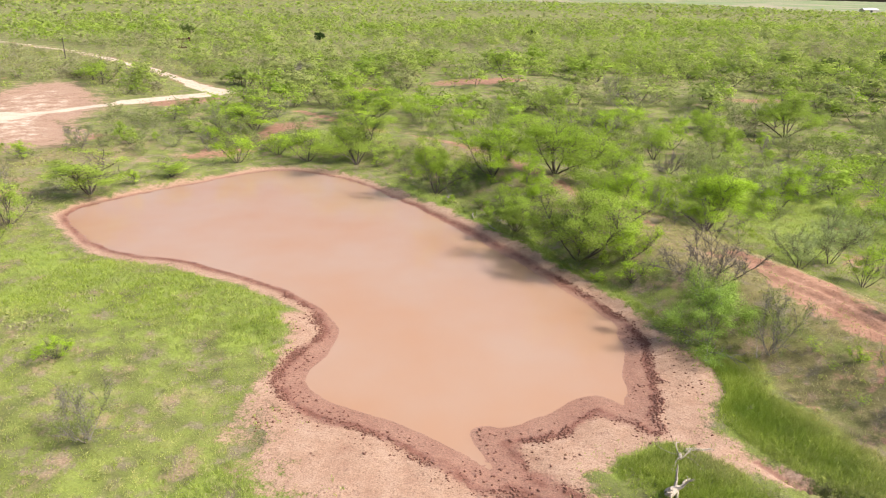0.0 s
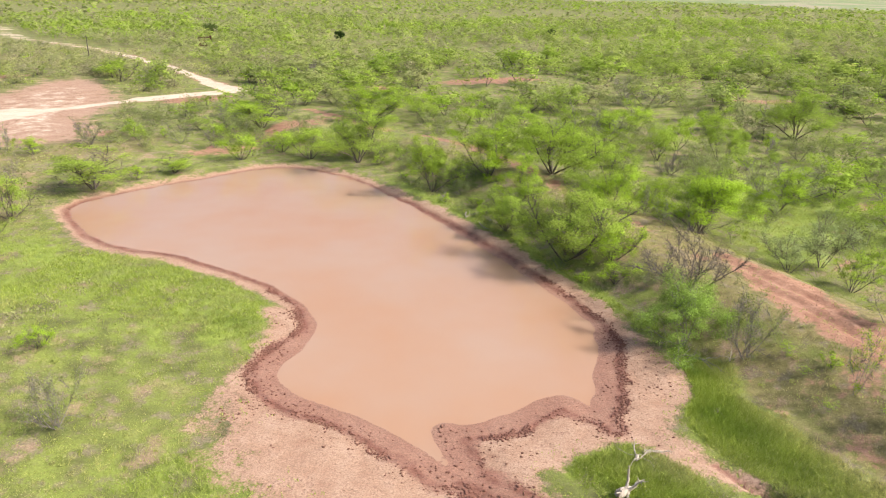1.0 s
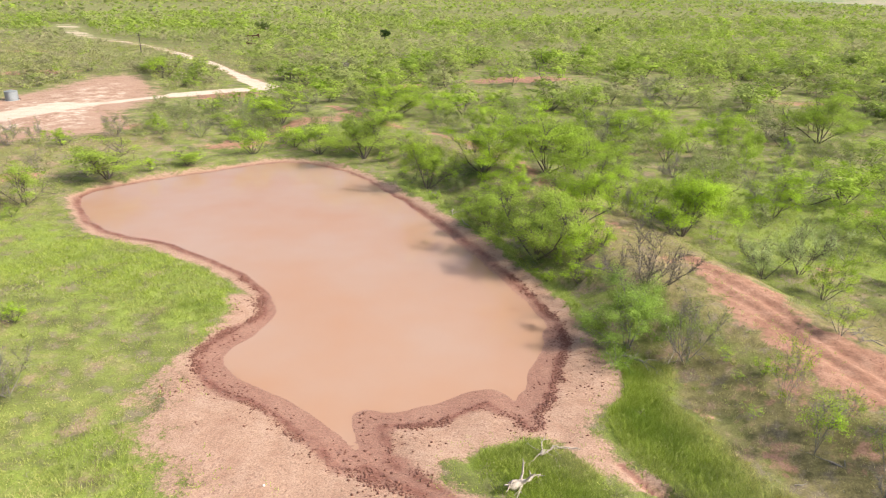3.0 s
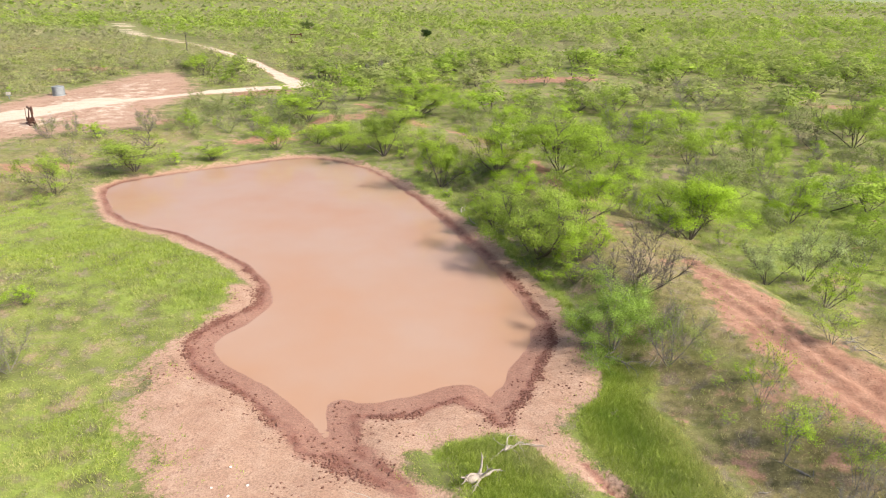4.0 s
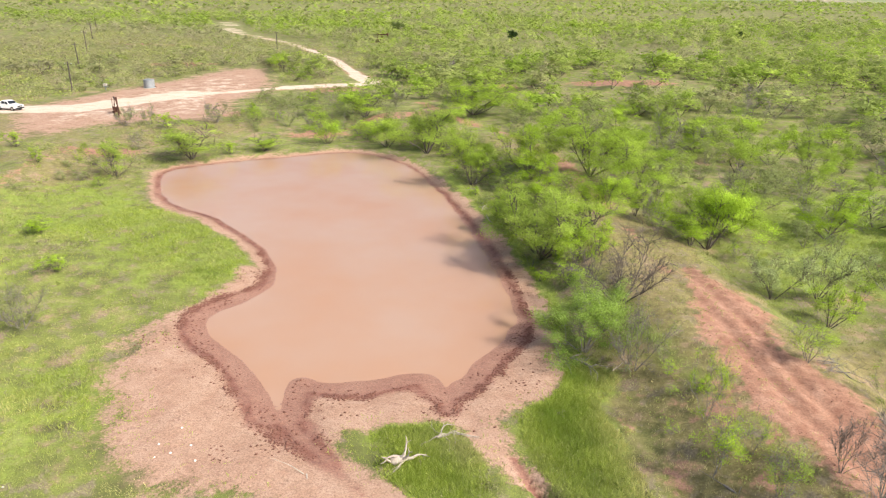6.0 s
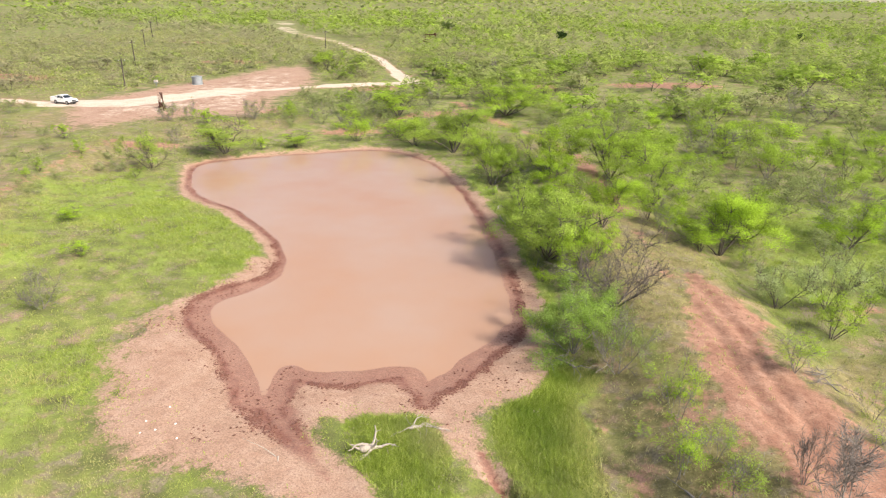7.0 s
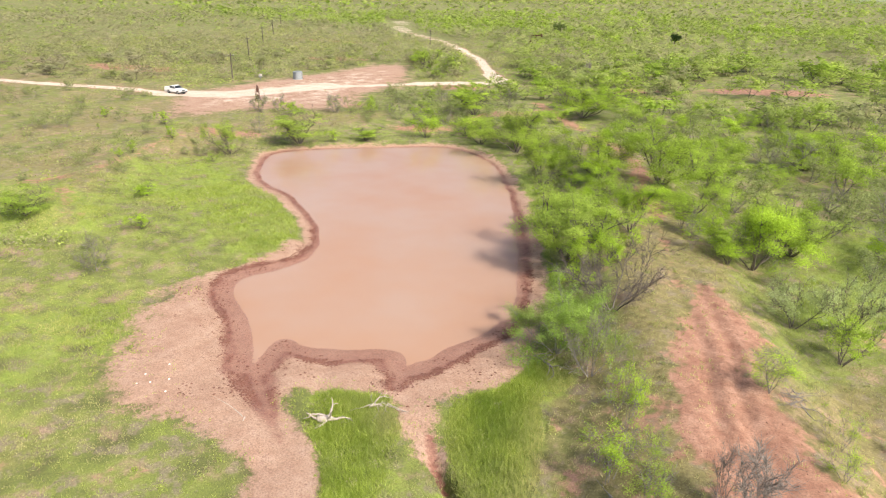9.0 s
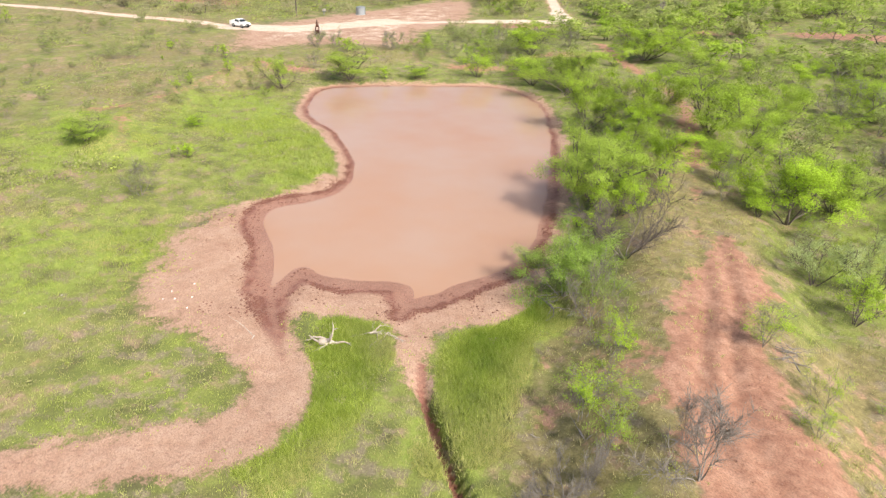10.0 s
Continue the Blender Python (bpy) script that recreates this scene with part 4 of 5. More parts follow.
grass("shore_weeds", "small green weeds creeping onto the dry mud", 14000, (-16, 24, 8, 50), 0.07, 0.2, 0.03, 6, 403,
      lambda mud, road, lush, dry, bare, dw, x, y, r: (mud > 0.36) & (mud < 0.95) & (dw > 2.2) & (r < 0.95 - 1.0 * mud + 0.5 * wave_noise(x, y, 2.6, 77)))
grass("dam_weeds", "scattered weeds and straw on the bare dam", 5200, (19, 46, 22, 58), 0.1, 0.34, 0.025, 7, 404,
      lambda mud, road, lush, dry, bare, dw, x, y, r: (bare > 0.42) & (mud < 0.3) & (r < 0.16 + 0.55 * wave_noise(x, y, 2.1, 78)))


def lumps(name, label, category, material, x, y, size, flat, seed, sink=0.25):
    """Small uneven lumps on the ground."""
    rng = np.random.default_rng(seed)
    n = len(x)
    unit = np.array([(1, 0, 0), (0, 1, 0), (-1, 0, 0), (0, -1, 0), (0, 0, 1), (0, 0, -1)], float)
    v = unit[None] * (1 + rng.normal(0, 0.25, (n, 6, 1))) * size[:, None, None]
    v[..., 2] *= flat
    w = rng.uniform(0, 2 * math.pi, n)
    c, s = np.cos(w)[:, None], np.sin(w)[:, None]
    v = np.stack([v[..., 0] * c - v[..., 1] * s * 0.7, v[..., 0] * s + v[..., 1] * c * 0.7, v[..., 2]], 2)
    v += np.stack([x, y, land(x, y) + size * flat * (1 - 2 * sink)], 1)[:, None]
    faces = np.array([(0, 1, 4), (1, 2, 4), (2, 3, 4), (3, 0, 4), (1, 0, 5), (2, 1, 5), (3, 2, 5), (0, 3, 5)])
    me = mesh_of(name, v.reshape(-1, 3), (faces[None] + 6 * np.arange(n)[:, None, None]).reshape(-1, 3))
    me.materials.append(material)
    return tagged(new(name, me), label, category, kind="stuff")


M_LUMP = grain_material("crumbled red earth", (0.2, 0.1, 0.068), (0.36, 0.2, 0.14), 0.06)


def trodden_clods():
    rng = np.random.default_rng(7)
    x, y = rng.uniform(-14, 20, 400000), rng.uniform(16, 54, 400000)
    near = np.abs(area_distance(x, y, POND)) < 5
    x, y = x[near], y[near]
    mud, wet, road, lush, dry, bare, dw, gully = soil_masks(x, y)
    edge = np.exp(-((wet - 0.56) / 0.2) ** 2) * (0.45 + 0.55 * step(25, 31, y - 0.2 * x))
    bunch = np.clip(0.45 + 1.5 * wave_noise(x, y, 1.3, 81) * (0.6 + 0.4 * wave_noise(x, y, 0.5, 84)), 0, 1)
    keep = (mud > 0.55) & (dw > 0.25) & (rng.random(len(x)) < 0.95 * edge * bunch + 0.05 * np.clip(wave_noise(x, y, 2.2, 82), 0, 1))
    x, y = x[keep], y[keep]
    lumps("mud_clods", "dark clods and hoof-thrown lumps on the trodden mud", "mud", M_CLOD, x, y, 0.03 + 0.095 * rng.random(len(x)) ** 2, 0.45, 8)


def dam_rubble():
    rng = np.random.default_rng(9)
    x, y = rng.uniform(20, 44, 12000), rng.uniform(23, 56, 12000)
    mud, wet, road, lush, dry, bare, dw, gully = soil_masks(x, y)
    keep = (bare > 0.5) & (mud < 0.3) & (rng.random(len(x)) < 0.2 + 0.35 * wave_noise(x, y, 2.5, 83))
    x, y = x[keep], y[keep]
    lumps("dam_rubble", "crumbled red earth lumps on the dam crest", "earth", M_LUMP, x, y, rng.uniform(0.02, 0.07, len(x)), 0.6, 10)


def low_brush():
    """Knee-high grey and green forbs in clumps over the pasture."""
    rng = np.random.default_rng(12)
    n = 7600
    x, y = rng.uniform(-70, 62, n), rng.uniform(8, 112, n)
    mud, wet, road, lush, dry, bare, dw, gully = soil_masks(x, y)
    keep = (mud < 0.3) & (road < 0.3) & (bare < 0.55) & (dw > 2.5) & (gully < 0.2) & (rng.random(n) < 0.55 + 0.6 * wave_noise(x, y, 8, 91))
    x, y = x[keep], y[keep]
    n, per = len(x), 40
    w = rng.uniform(0.2, 0.75, n)
    c = rng.normal(0, 0.45, (n, per, 3)) * w[:, None, None]
    c[..., 2] = np.abs(c[..., 2]) * 0.8 + 0.03
    c = (c + np.stack([x, y, land(x, y)], 1)[:, None]).reshape(-1, 3)
    m = len(c)
    a = rng.normal(0, 1, (m, 3))
    a /= np.linalg.norm(a, axis=1)[:, None]
    b = np.cross(a, rng.normal(0, 1, (m, 3)))
    b /= np.linalg.norm(b, axis=1)[:, None]
    s = rng.uniform(0.025, 0.075, (m, 1))
    verts = np.stack([c - a * s - b * s * 0.5, c - a * s + b * s * 0.5, c + a * s], 1).reshape(-1, 3)
    me = mesh_of("low_brush", verts, np.arange(m * 3).reshape(-1, 3))
    grey = np.clip(0.5 + 0.5 * wave_noise(x, y, 6, 92) + rng.normal(0, 0.25, n), 0, 1)
    paint(me, "tint", np.repeat(grey, per * 3), np.repeat(rng.uniform(0, 0.35, n), per * 3), np.repeat(grey * 0, per * 3))
    me.materials.append(M_BLADE)
    tagged(new("low_brush", me), "knee-high grey-green forbs scattered in the grass", "brush", kind="stuff")


trodden_clods()
dam_rubble()
low_brush()


def grey_brush():
    """Waist-high grey and olive brush on the spoil bank and over the western pasture."""
    rng = np.random.default_rng(14)
    n = 13000
    x, y = rng.uniform(-220, -26, n), rng.uniform(14, 220, n)
    bank = step(4.5, 1.0, np.abs(line_distance(x, y, SPOIL) - 0.6))
    mud, wet, road, lush, dry, bare, dw, gully = soil_masks(x, y)
    keep = (mud < 0.3) & (road < 0.3) & (dw > 4) & (lush < 0.58) & (rng.random(n) < 0.16 + 0.3 * step(70, 100, y) * step(-50, -80, x) + 0.8 * bank + 0.35 * wave_noise(x, y, 14, 93))
    x, y, bank = x[keep], y[keep], bank[keep]
    n, per = len(x), 40
    w = rng.uniform(0.35, 1.0, n) * (1 + 0.9 * (1 - bank) + 0.8 * step(70, 100, y) * step(-50, -80, x))
    c = np.clip(rng.normal(0, 0.42, (n, per, 3)), -0.9, 0.9) * w[:, None, None]
    c[..., 2] = np.abs(c[..., 2]) * 0.9 + 0.03
    c = (c + np.stack([x, y, land(x, y)], 1)[:, None]).reshape(-1, 3)
    a, b = leaf_axes(rng, len(c), 0.6)
    s = 0.085 * np.repeat(w, per)[:, None] * rng.uniform(0.6, 1.4, (len(c), 1))
    verts = np.stack([c - a * s - b * s * 0.6, c - a * s * 0.7 + b * s * 0.6, c + a * s], 1).reshape(-1, 3)
    me = mesh_of("grey_brush", verts, np.arange(len(verts)).reshape(-1, 3))
    grey = np.clip(rng.normal(0.6, 0.3, n), 0, 1)
    paint(me, "tint", np.repeat(grey, per * 3), np.repeat(rng.uniform(0, 0.3, n), per * 3), np.repeat(grey * 0.3, per * 3))
    me.materials.append(M_BLADE)
    tagged(new("grey_brush", me), "grey and olive waist-high brush over the pasture", "brush", kind="stuff")


grey_brush()


# ---- fallen wood ----
def part(name, verts, faces, material, parent, label=""):
    me = mesh_of(name, verts, faces, False) if not isinstance(verts, bpy.types.Mesh) else verts
    me.materials.append(material)
    ob = new(name, me)
    ob.parent = parent
    if label:
        ob["label"] = label
    return ob


def driftwood(name, label, x, y, turn, seed, length, limbs, thick, material, lift=0.0):
    """A snag: a short stem and crooked limbs, each its own part."""
    rng = np.random.default_rng(seed)
    top = tagged(new(name), label, "dead wood", "fallen wood")
    top.matrix_basis = pose(x, y, float(land(x, y)) + lift, 0, 0, turn)
    v, f = [], []
    stem = bough(rng, (-length * 0.18, 0, thick * 0.8), (1, 0.1, 0.12), length * 0.5, 5, 0.0, 0.16)
    tube(v, f, stem, [thick * 0.8, thick * 1.15, thick, thick * 0.85, thick * 0.7, thick * 0.45], 7)
    part("stem", v, f, material, top)
    for k in range(limbs):
        q = rng.integers(0, 6)
        az = rng.uniform(0, 2 * math.pi) if k else math.pi
        way = np.array((math.cos(az), math.sin(az), rng.uniform(-0.05, 0.5)))
        v, f = [], []
        b = bough(rng, stem[q], way / np.linalg.norm(way), length * rng.uniform(0.35, 0.75), 5, -0.04, 0.28)
        for p in b:
            p[2] = max(p[2], 0.02)
        tube(v, f, b, [thick * 0.45 * (1 - 0.16 * i) for i in range(6)], 5)
        for _ in range(2):
            i = rng.integers(2, 5)
            w2 = b[i] - b[i - 1] + rng.normal(0, 0.12, 3)
            tw = bough(rng, b[i], w2 / np.linalg.norm(w2), length * rng.uniform(0.12, 0.3), 3, 0, 0.25)
            for p in tw:
                p[2] = max(p[2], 0.015)
            tube(v, f, tw, [thick * 0.18, thick * 0.14, thick * 0.1, thick * 0.05], 4)
        part("limb", v, f, material, top)
    return top


driftwood("driftwood_snag", "sun-bleached stump with splayed roots lying in grass", 11.2, 25.5, 20, 501, 1.9, 6, 0.23, M_BLEACHED)
driftwood("driftwood_branch", "bleached forked dead branch lying at the grass edge", 12.5, 28.6, 70, 502, 2.5, 8, 0.1, M_BLEACHED, 0.1)
driftwood("fallen_branch", "grey dead branch washed up on the bank", -1.6, 72.4, 60, 504, 3.0, 3, 0.06, M_BARK_GREY)
driftwood("fallen_branch", "bleached crooked branch at the water's edge", 1.2, 66.8, 110, 505, 2.8, 3, 0.07, M_BLEACHED)
driftwood("fallen_branch", "bleached crooked branch at the water's edge", 3.2, 63.4, 140, 506, 2.2, 2, 0.06, M_BLEACHED)
driftwood("fallen_branch", "grey broken limb tangled in bank grass", 4.6, 66.2, 40, 507, 2.6, 4, 0.07, M_BLEACHED)
driftwood("dead_log", "grey fallen log with bleached limbs under a bush", 18.2, 38.8, 170, 508, 3.0, 6, 0.08, M_BARK_GREY, 0.35)
driftwood("fallen_branch", "bleached dead limbs tangled in the bush", 20.4, 38.6, 60, 509, 2.4, 6, 0.035, M_BLEACHED, 0.5)
driftwood("fallen_branch", "grey dead limb lying in straw-coloured grass", 27.2, 29.4, -30, 510, 2.0, 2, 0.06, M_BARK_GREY)
driftwood("fallen_stick", "short bleached stick in the grass", 25.2, 28.2, 5, 511, 1.2, 1, 0.035, M_BLEACHED)
for k in range(6):
    driftwood("brush_limb", "grey limb of a heap of cut brush", 32.6 + 0.5 * math.cos(k * 2.1), 41.0 + 0.7 * math.sin(k * 1.7), 47 * k, 520 + k, 2.4, 4, 0.035, M_BARK_GREY, 0.05 + 0.05 * k)
for k, (x, y) in enumerate(((-1.3, 21.7), (-0.2, 21.4), (1.4, 21.5), (-1.2, 23.3), (-5.5, 16.0), (-4.5, 13.5), (-0.7, 20.8), (0.3, 22.4))):
    rng = np.random.default_rng(600 + k)
    bm = bmesh.new()
    bmesh.ops.create_icosphere(bm, subdivisions=2, radius=0.065)
    for v in bm.verts:
        v.co *= 1 + 0.5 * noise.noise(v.co * 6 + Vector((k * 3.1, 0, 0)))
        v.co.z *= 0.6
    me = bpy.data.meshes.new("pale_stone")
    bm.to_mesh(me)
    bm.free()
    me.materials.append(M_ROCK)
    ob = tagged(new("pale_stone", me), "fist-sized pale stone lying on dry mud", "stone", "pale stones")
    ob.matrix_basis = pose(x, y, float(land(x, y)) + 0.04, 0, 0, 50 * k)


def leaning_stick():
    top = tagged(new("leaning_branch"), "thin bare branch stuck slantwise in dry mud", "dead wood", "fallen wood")
    x, y = 7.2, 23.0
    top.matrix_basis = pose(x, y, float(land(x, y)), 0, 0, 0)
    rng = np.random.default_rng(530)
    v, f = [], []
    tube(v, f, bough(rng, (0, 0, -0.1), (-0.75, -0.15, 0.6), 2.2, 7, 0.02, 0.07), [0.035, 0.03, 0.026, 0.022, 0.018, 0.014, 0.01, 0.005], 6)
    part("stem", v, f, M_BLEACHED, top)
    v, f = [], []
    tube(v, f, bough(rng, (0.05, 0.02, 0.02), (0.5, -0.6, 0.25), 0.5, 3, -0.1, 0.1), [0.05, 0.04, 0.03, 0.015], 6)
    part("root", v, f, M_BLEACHED, top)


leaning_stick()


# ---- things round the pump site ----
def box_bm(bm, lo, hi, bevel=0.0):
    r = bmesh.ops.create_cube(bm, size=1.0)["verts"]
    for v in r:
        v.co = Vector([lo[i] + (v.co[i] + 0.5) * (hi[i] - lo[i]) for i in range(3)])
    if bevel:
        edges = {e for v in r for e in v.link_edges}
        bmesh.ops.bevel(bm, geom=list(edges), offset=bevel, segments=2, affect="EDGES")


def rod_bm(bm, a, b, r, sides=10, r2=None):
    a, b = Vector(a), Vector(b)
    made = bmesh.ops.create_cone(bm, cap_ends=True, segments=sides, radius1=r, radius2=r if r2 is None else r2, depth=(b - a).length)["verts"]
    m = Matrix.Translation((a + b) / 2) @ (b - a).to_track_quat("Z", "Y").to_matrix().to_4x4()
    bmesh.ops.transform(bm, matrix=m, verts=made)


def bm_part(name, build, material, parent, label="", smooth=False):
    bm = bmesh.new()
    build(bm)
    me = bpy.data.meshes.new(name)
    bm.to_mesh(me)
    bm.free()
    if smooth:
        for p in me.polygons:
            p.use_smooth = True
    return part(name, me, None, material, parent, label)


def profile_bm(bm, outline, y0, y1, pinch=0.0):
    """A side outline (x, z) drawn out across y; pinch draws its upper points inwards."""
    top = max(z for _, z in outline)
    low = min(z for _, z in outline)
    sides = []
    for y in (y0, y1):
        s = 1 if y > 0 else -1
        sides.append([bm.verts.new((x, y - s * pinch * (z - low) / (top - low), z)) for x, z in outline])
    bm.faces.new(sides[0][::-1])
    bm.faces.new(sides[1])
    n = len(outline)
    for k in range(n):
        bm.faces.new((sides[0][k], sides[0][(k + 1) % n], sides[1][(k + 1) % n], sides[1][k]))
    bmesh.ops.recalc_face_normals(bm, faces=bm.faces[:])


M_WHITE = grain_material("dusty white car paint", (0.66, 0.65, 0.62), (0.82, 0.81, 0.79), 0.8, 0.25, 0.0, 0.02)
M_TYRE = grain_material("black rubber", (0.015, 0.015, 0.015), (0.04, 0.037, 0.034), 0.05, 0.8)
M_RIM = grain_material("alloy rim", (0.35, 0.35, 0.36), (0.55, 0.55, 0.56), 0.1, 0.35, 0.9, 0.05)
M_TRIM = grain_material("black plastic trim", (0.02, 0.02, 0.02), (0.05, 0.05, 0.05), 0.08, 0.5)
M_GLASS = grain_material("dark tinted glass", (0.015, 0.02, 0.025), (0.03, 0.035, 0.04), 0.5, 0.05, 0.0, 0.0)
M_LAMP = grain_material("clear lamp glass", (0.6, 0.6, 0.6), (0.8, 0.8, 0.8), 0.1, 0.1, 0.0, 0.0)
M_RED = grain_material("red lamp glass", (0.3, 0.01, 0.01), (0.45, 0.02, 0.02), 0.1, 0.15, 0.0, 0.0)
M_ZINC = grain_material("galvanised steel", (0.17, 0.19, 0.20), (0.30, 0.325, 0.335), 0.25, 0.6, 0.3, 0.1)
M_RUST = grain_material("rusty dark iron", (0.045, 0.022, 0.016), (0.13, 0.055, 0.035), 0.12, 0.75, 0.2)
M_CONCRETE = grain_material("dusty concrete", (0.35, 0.31, 0.27), (0.5, 0.46, 0.41), 0.15)


def pickup_truck(x, y, turn):
    top = tagged(new("pickup_truck"), "white crew-cab pickup truck parked on the pale dirt road", "truck")
    top.matrix_basis = pose(x, y, float(land(x, y)), 0, 0, turn) @ Matrix.Scale(0.9, 4)
    lower = [(-2.85, 0.62), (-2.3, 0.5), (-1.98, 0.55), (-1.85, 0.86), (-1.45, 0.92), (-1.1, 0.84), (-1.0, 0.5), (1.3, 0.5), (1.42, 0.84), (1.75, 0.92), (2.1, 0.84),
             (2.25, 0.52), (2.78, 0.55), (2.85, 0.8), (2.78, 1.08), (2.5, 1.16), (1.25, 1.24), (-0.95, 1.27), (-2.85, 1.27)]
    body = bm_part("body", lambda bm: profile_bm(bm, lower, -0.97, 0.97, 0.05), M_WHITE, top)
    cab = [(1.28, 1.22), (0.55, 1.86), (0.2, 1.92), (-0.55, 1.91), (-0.8, 1.84), (-1.0, 1.25)]
    bm_part("cab", lambda bm: profile_bm(bm, cab, -0.92, 0.92, 0.14), M_WHITE, top)
    bm_part("windscreen", lambda bm: [bm.faces.new([bm.verts.new(p) for p in ((1.2, -0.82, 1.30), (1.2, 0.82, 1.30), (0.62, 0.72, 1.815), (0.62, -0.72, 1.815))]),
                                      bmesh.ops.translate(bm, verts=bm.verts[:], vec=(0.02, 0, 0.018))], M_GLASS, top)
    bm_part("rear_window", lambda bm: bm.faces.new([bm.verts.new(p) for p in ((-0.97, 0.75, 1.36), (-0.97, -0.75, 1.36), (-0.855, -0.68, 1.76), (-0.855, 0.68, 1.76))]), M_GLASS, top)
    for s in (-1, 1):
        for a, b, c, d in ((0.12, 1.02, 0.5, 0.12), (-0.82, 0.02, 0.02, -0.68)):
            bm_part("side_window", lambda bm: bm.faces.new([bm.verts.new(p) for p in ((a, s * 0.915, 1.33), (b, s * 0.915, 1.33), (c, s * 0.815, 1.8), (d, s * 0.815, 1.8))]), M_GLASS, top)
        bm_part("headlight", lambda bm: box_bm(bm, (2.72, s * 0.72 - 0.17, 0.84), (2.86, s * 0.72 + 0.17, 1.04), 0.03), M_LAMP, top, "clear headlight")
        bm_part("tail_light", lambda bm: box_bm(bm, (-2.88, s * 0.86 - 0.08, 0.8), (-2.8, s * 0.86 + 0.08, 1.2), 0.02), M_RED, top, "red tail light")
        bm_part("mirror", lambda bm: box_bm(bm, (0.82, s * 1.06 - 0.12, 1.28), (0.95, s * 1.06 + 0.12, 1.46), 0.03), M_TRIM, top, "black wing mirror")
        bm_part("door_handle", lambda bm: box_bm(bm, (0.1, s * 0.985 - 0.02, 1.1), (0.3, s * 0.985 + 0.02, 1.15)), M_TRIM, top)
        for wx in (-1.45, 1.75):
            t = bm_part("wheel", lambda bm: rod_bm(bm, (wx, s * 0.72, 0.4), (wx, s * 0.98, 0.4), 0.4, 20), M_TYRE, top, "black rubber tyre", True)
            bm_part("rim", lambda bm: rod_bm(bm, (wx, s * 0.9, 0.4), (wx, s * 0.992, 0.4), 0.24, 14), M_RIM, t, "alloy rim")
    bm_part("front_bumper", lambda bm: box_bm(bm, (2.74, -0.95, 0.45), (2.96, 0.95, 0.72), 0.05), M_TRIM, top)
    bm_part("rear_bumper", lambda bm: box_bm(bm, (-3.0, -0.93, 0.5), (-2.82, 0.93, 0.7), 0.04), M_RIM, top)
    bm_part("grille", lambda bm: box_bm(bm, (2.76, -0.52, 0.78), (2.875, 0.52, 1.05), 0.03), M_TRIM, top)
    bm_part("load_bed", lambda bm: box_bm(bm, (-2.74, -0.78, 1.272), (-1.06, 0.78, 1.282)), M_TRIM, top, "dark load bed liner")
    for s in (-1, 1):
        bm_part("bed_rail", lambda bm: box_bm(bm, (-2.85, s * 0.86 - 0.07, 1.26), (-1.0, s * 0.86 + 0.07, 1.4), 0.02), M_WHITE, top)
    bm_part("tailgate", lambda bm: box_bm(bm, (-2.87, -0.8, 1.0), (-2.79, 0.8, 1.4), 0.02), M_WHITE, top)


def storage_tank(x, y):
    top = tagged(new("storage_tank"), "round galvanised steel tank on the bare pump site", "tank")
    top.matrix_basis = pose(x, y, float(land(x, y)), 0, 0, 20) @ Matrix.Diagonal((0.68, 0.68, 0.85, 1))

    def shell(bm):
        rings = []
        for k in range(23):
            r = 1.7 + 0.025 * (k % 2)
            rings.append([bm.verts.new((r * math.cos(a), r * math.sin(a), -0.1 + k * 0.1)) for a in np.linspace(0, 2 * math.pi, 40, endpoint=False)])
        for p, q in zip(rings, rings[1:]):
            for i in range(40):
                bm.faces.new((p[i], p[(i + 1) % 40], q[(i + 1) % 40], q[i]))
    bm_part("shell", shell, M_ZINC, top)
    bm_part("roof", lambda bm: rod_bm(bm, (0, 0, 2.1), (0, 0, 2.32), 1.74, 40, 0.35), M_ZINC, top)
    bm_part("hatch", lambda bm: rod_bm(bm, (0, 0, 2.3), (0, 0, 2.42), 0.3, 16), M_ZINC, top)
    bm_part("pipe", lambda bm: (rod_bm(bm, (1.6, 0, 0.35), (2.2, 0, 0.35), 0.06), rod_bm(bm, (2.2, 0, -0.2), (2.2, 0, 0.35), 0.06)), M_RUST, top, "rusty outlet pipe")
    bm_part("footing", lambda bm: rod_bm(bm, (0, 0, -0.3), (0, 0, 0.03), 1.95, 32), M_CONCRETE, top, "dusty concrete footing")
    for s in (-0.2, 0.2):
        bm_part("ladder_rail", lambda bm: rod_bm(bm, (s, -1.8, 0), (s, -1.8, 2.3), 0.03, 6), M_ZINC, top)
    for k in range(6):
        bm_part("rung", lambda bm: rod_bm(bm, (-0.2, -1.8, 0.3 + 0.33 * k), (0.2, -1.8, 0.3 + 0.33 * k), 0.02, 6), M_ZINC, top)


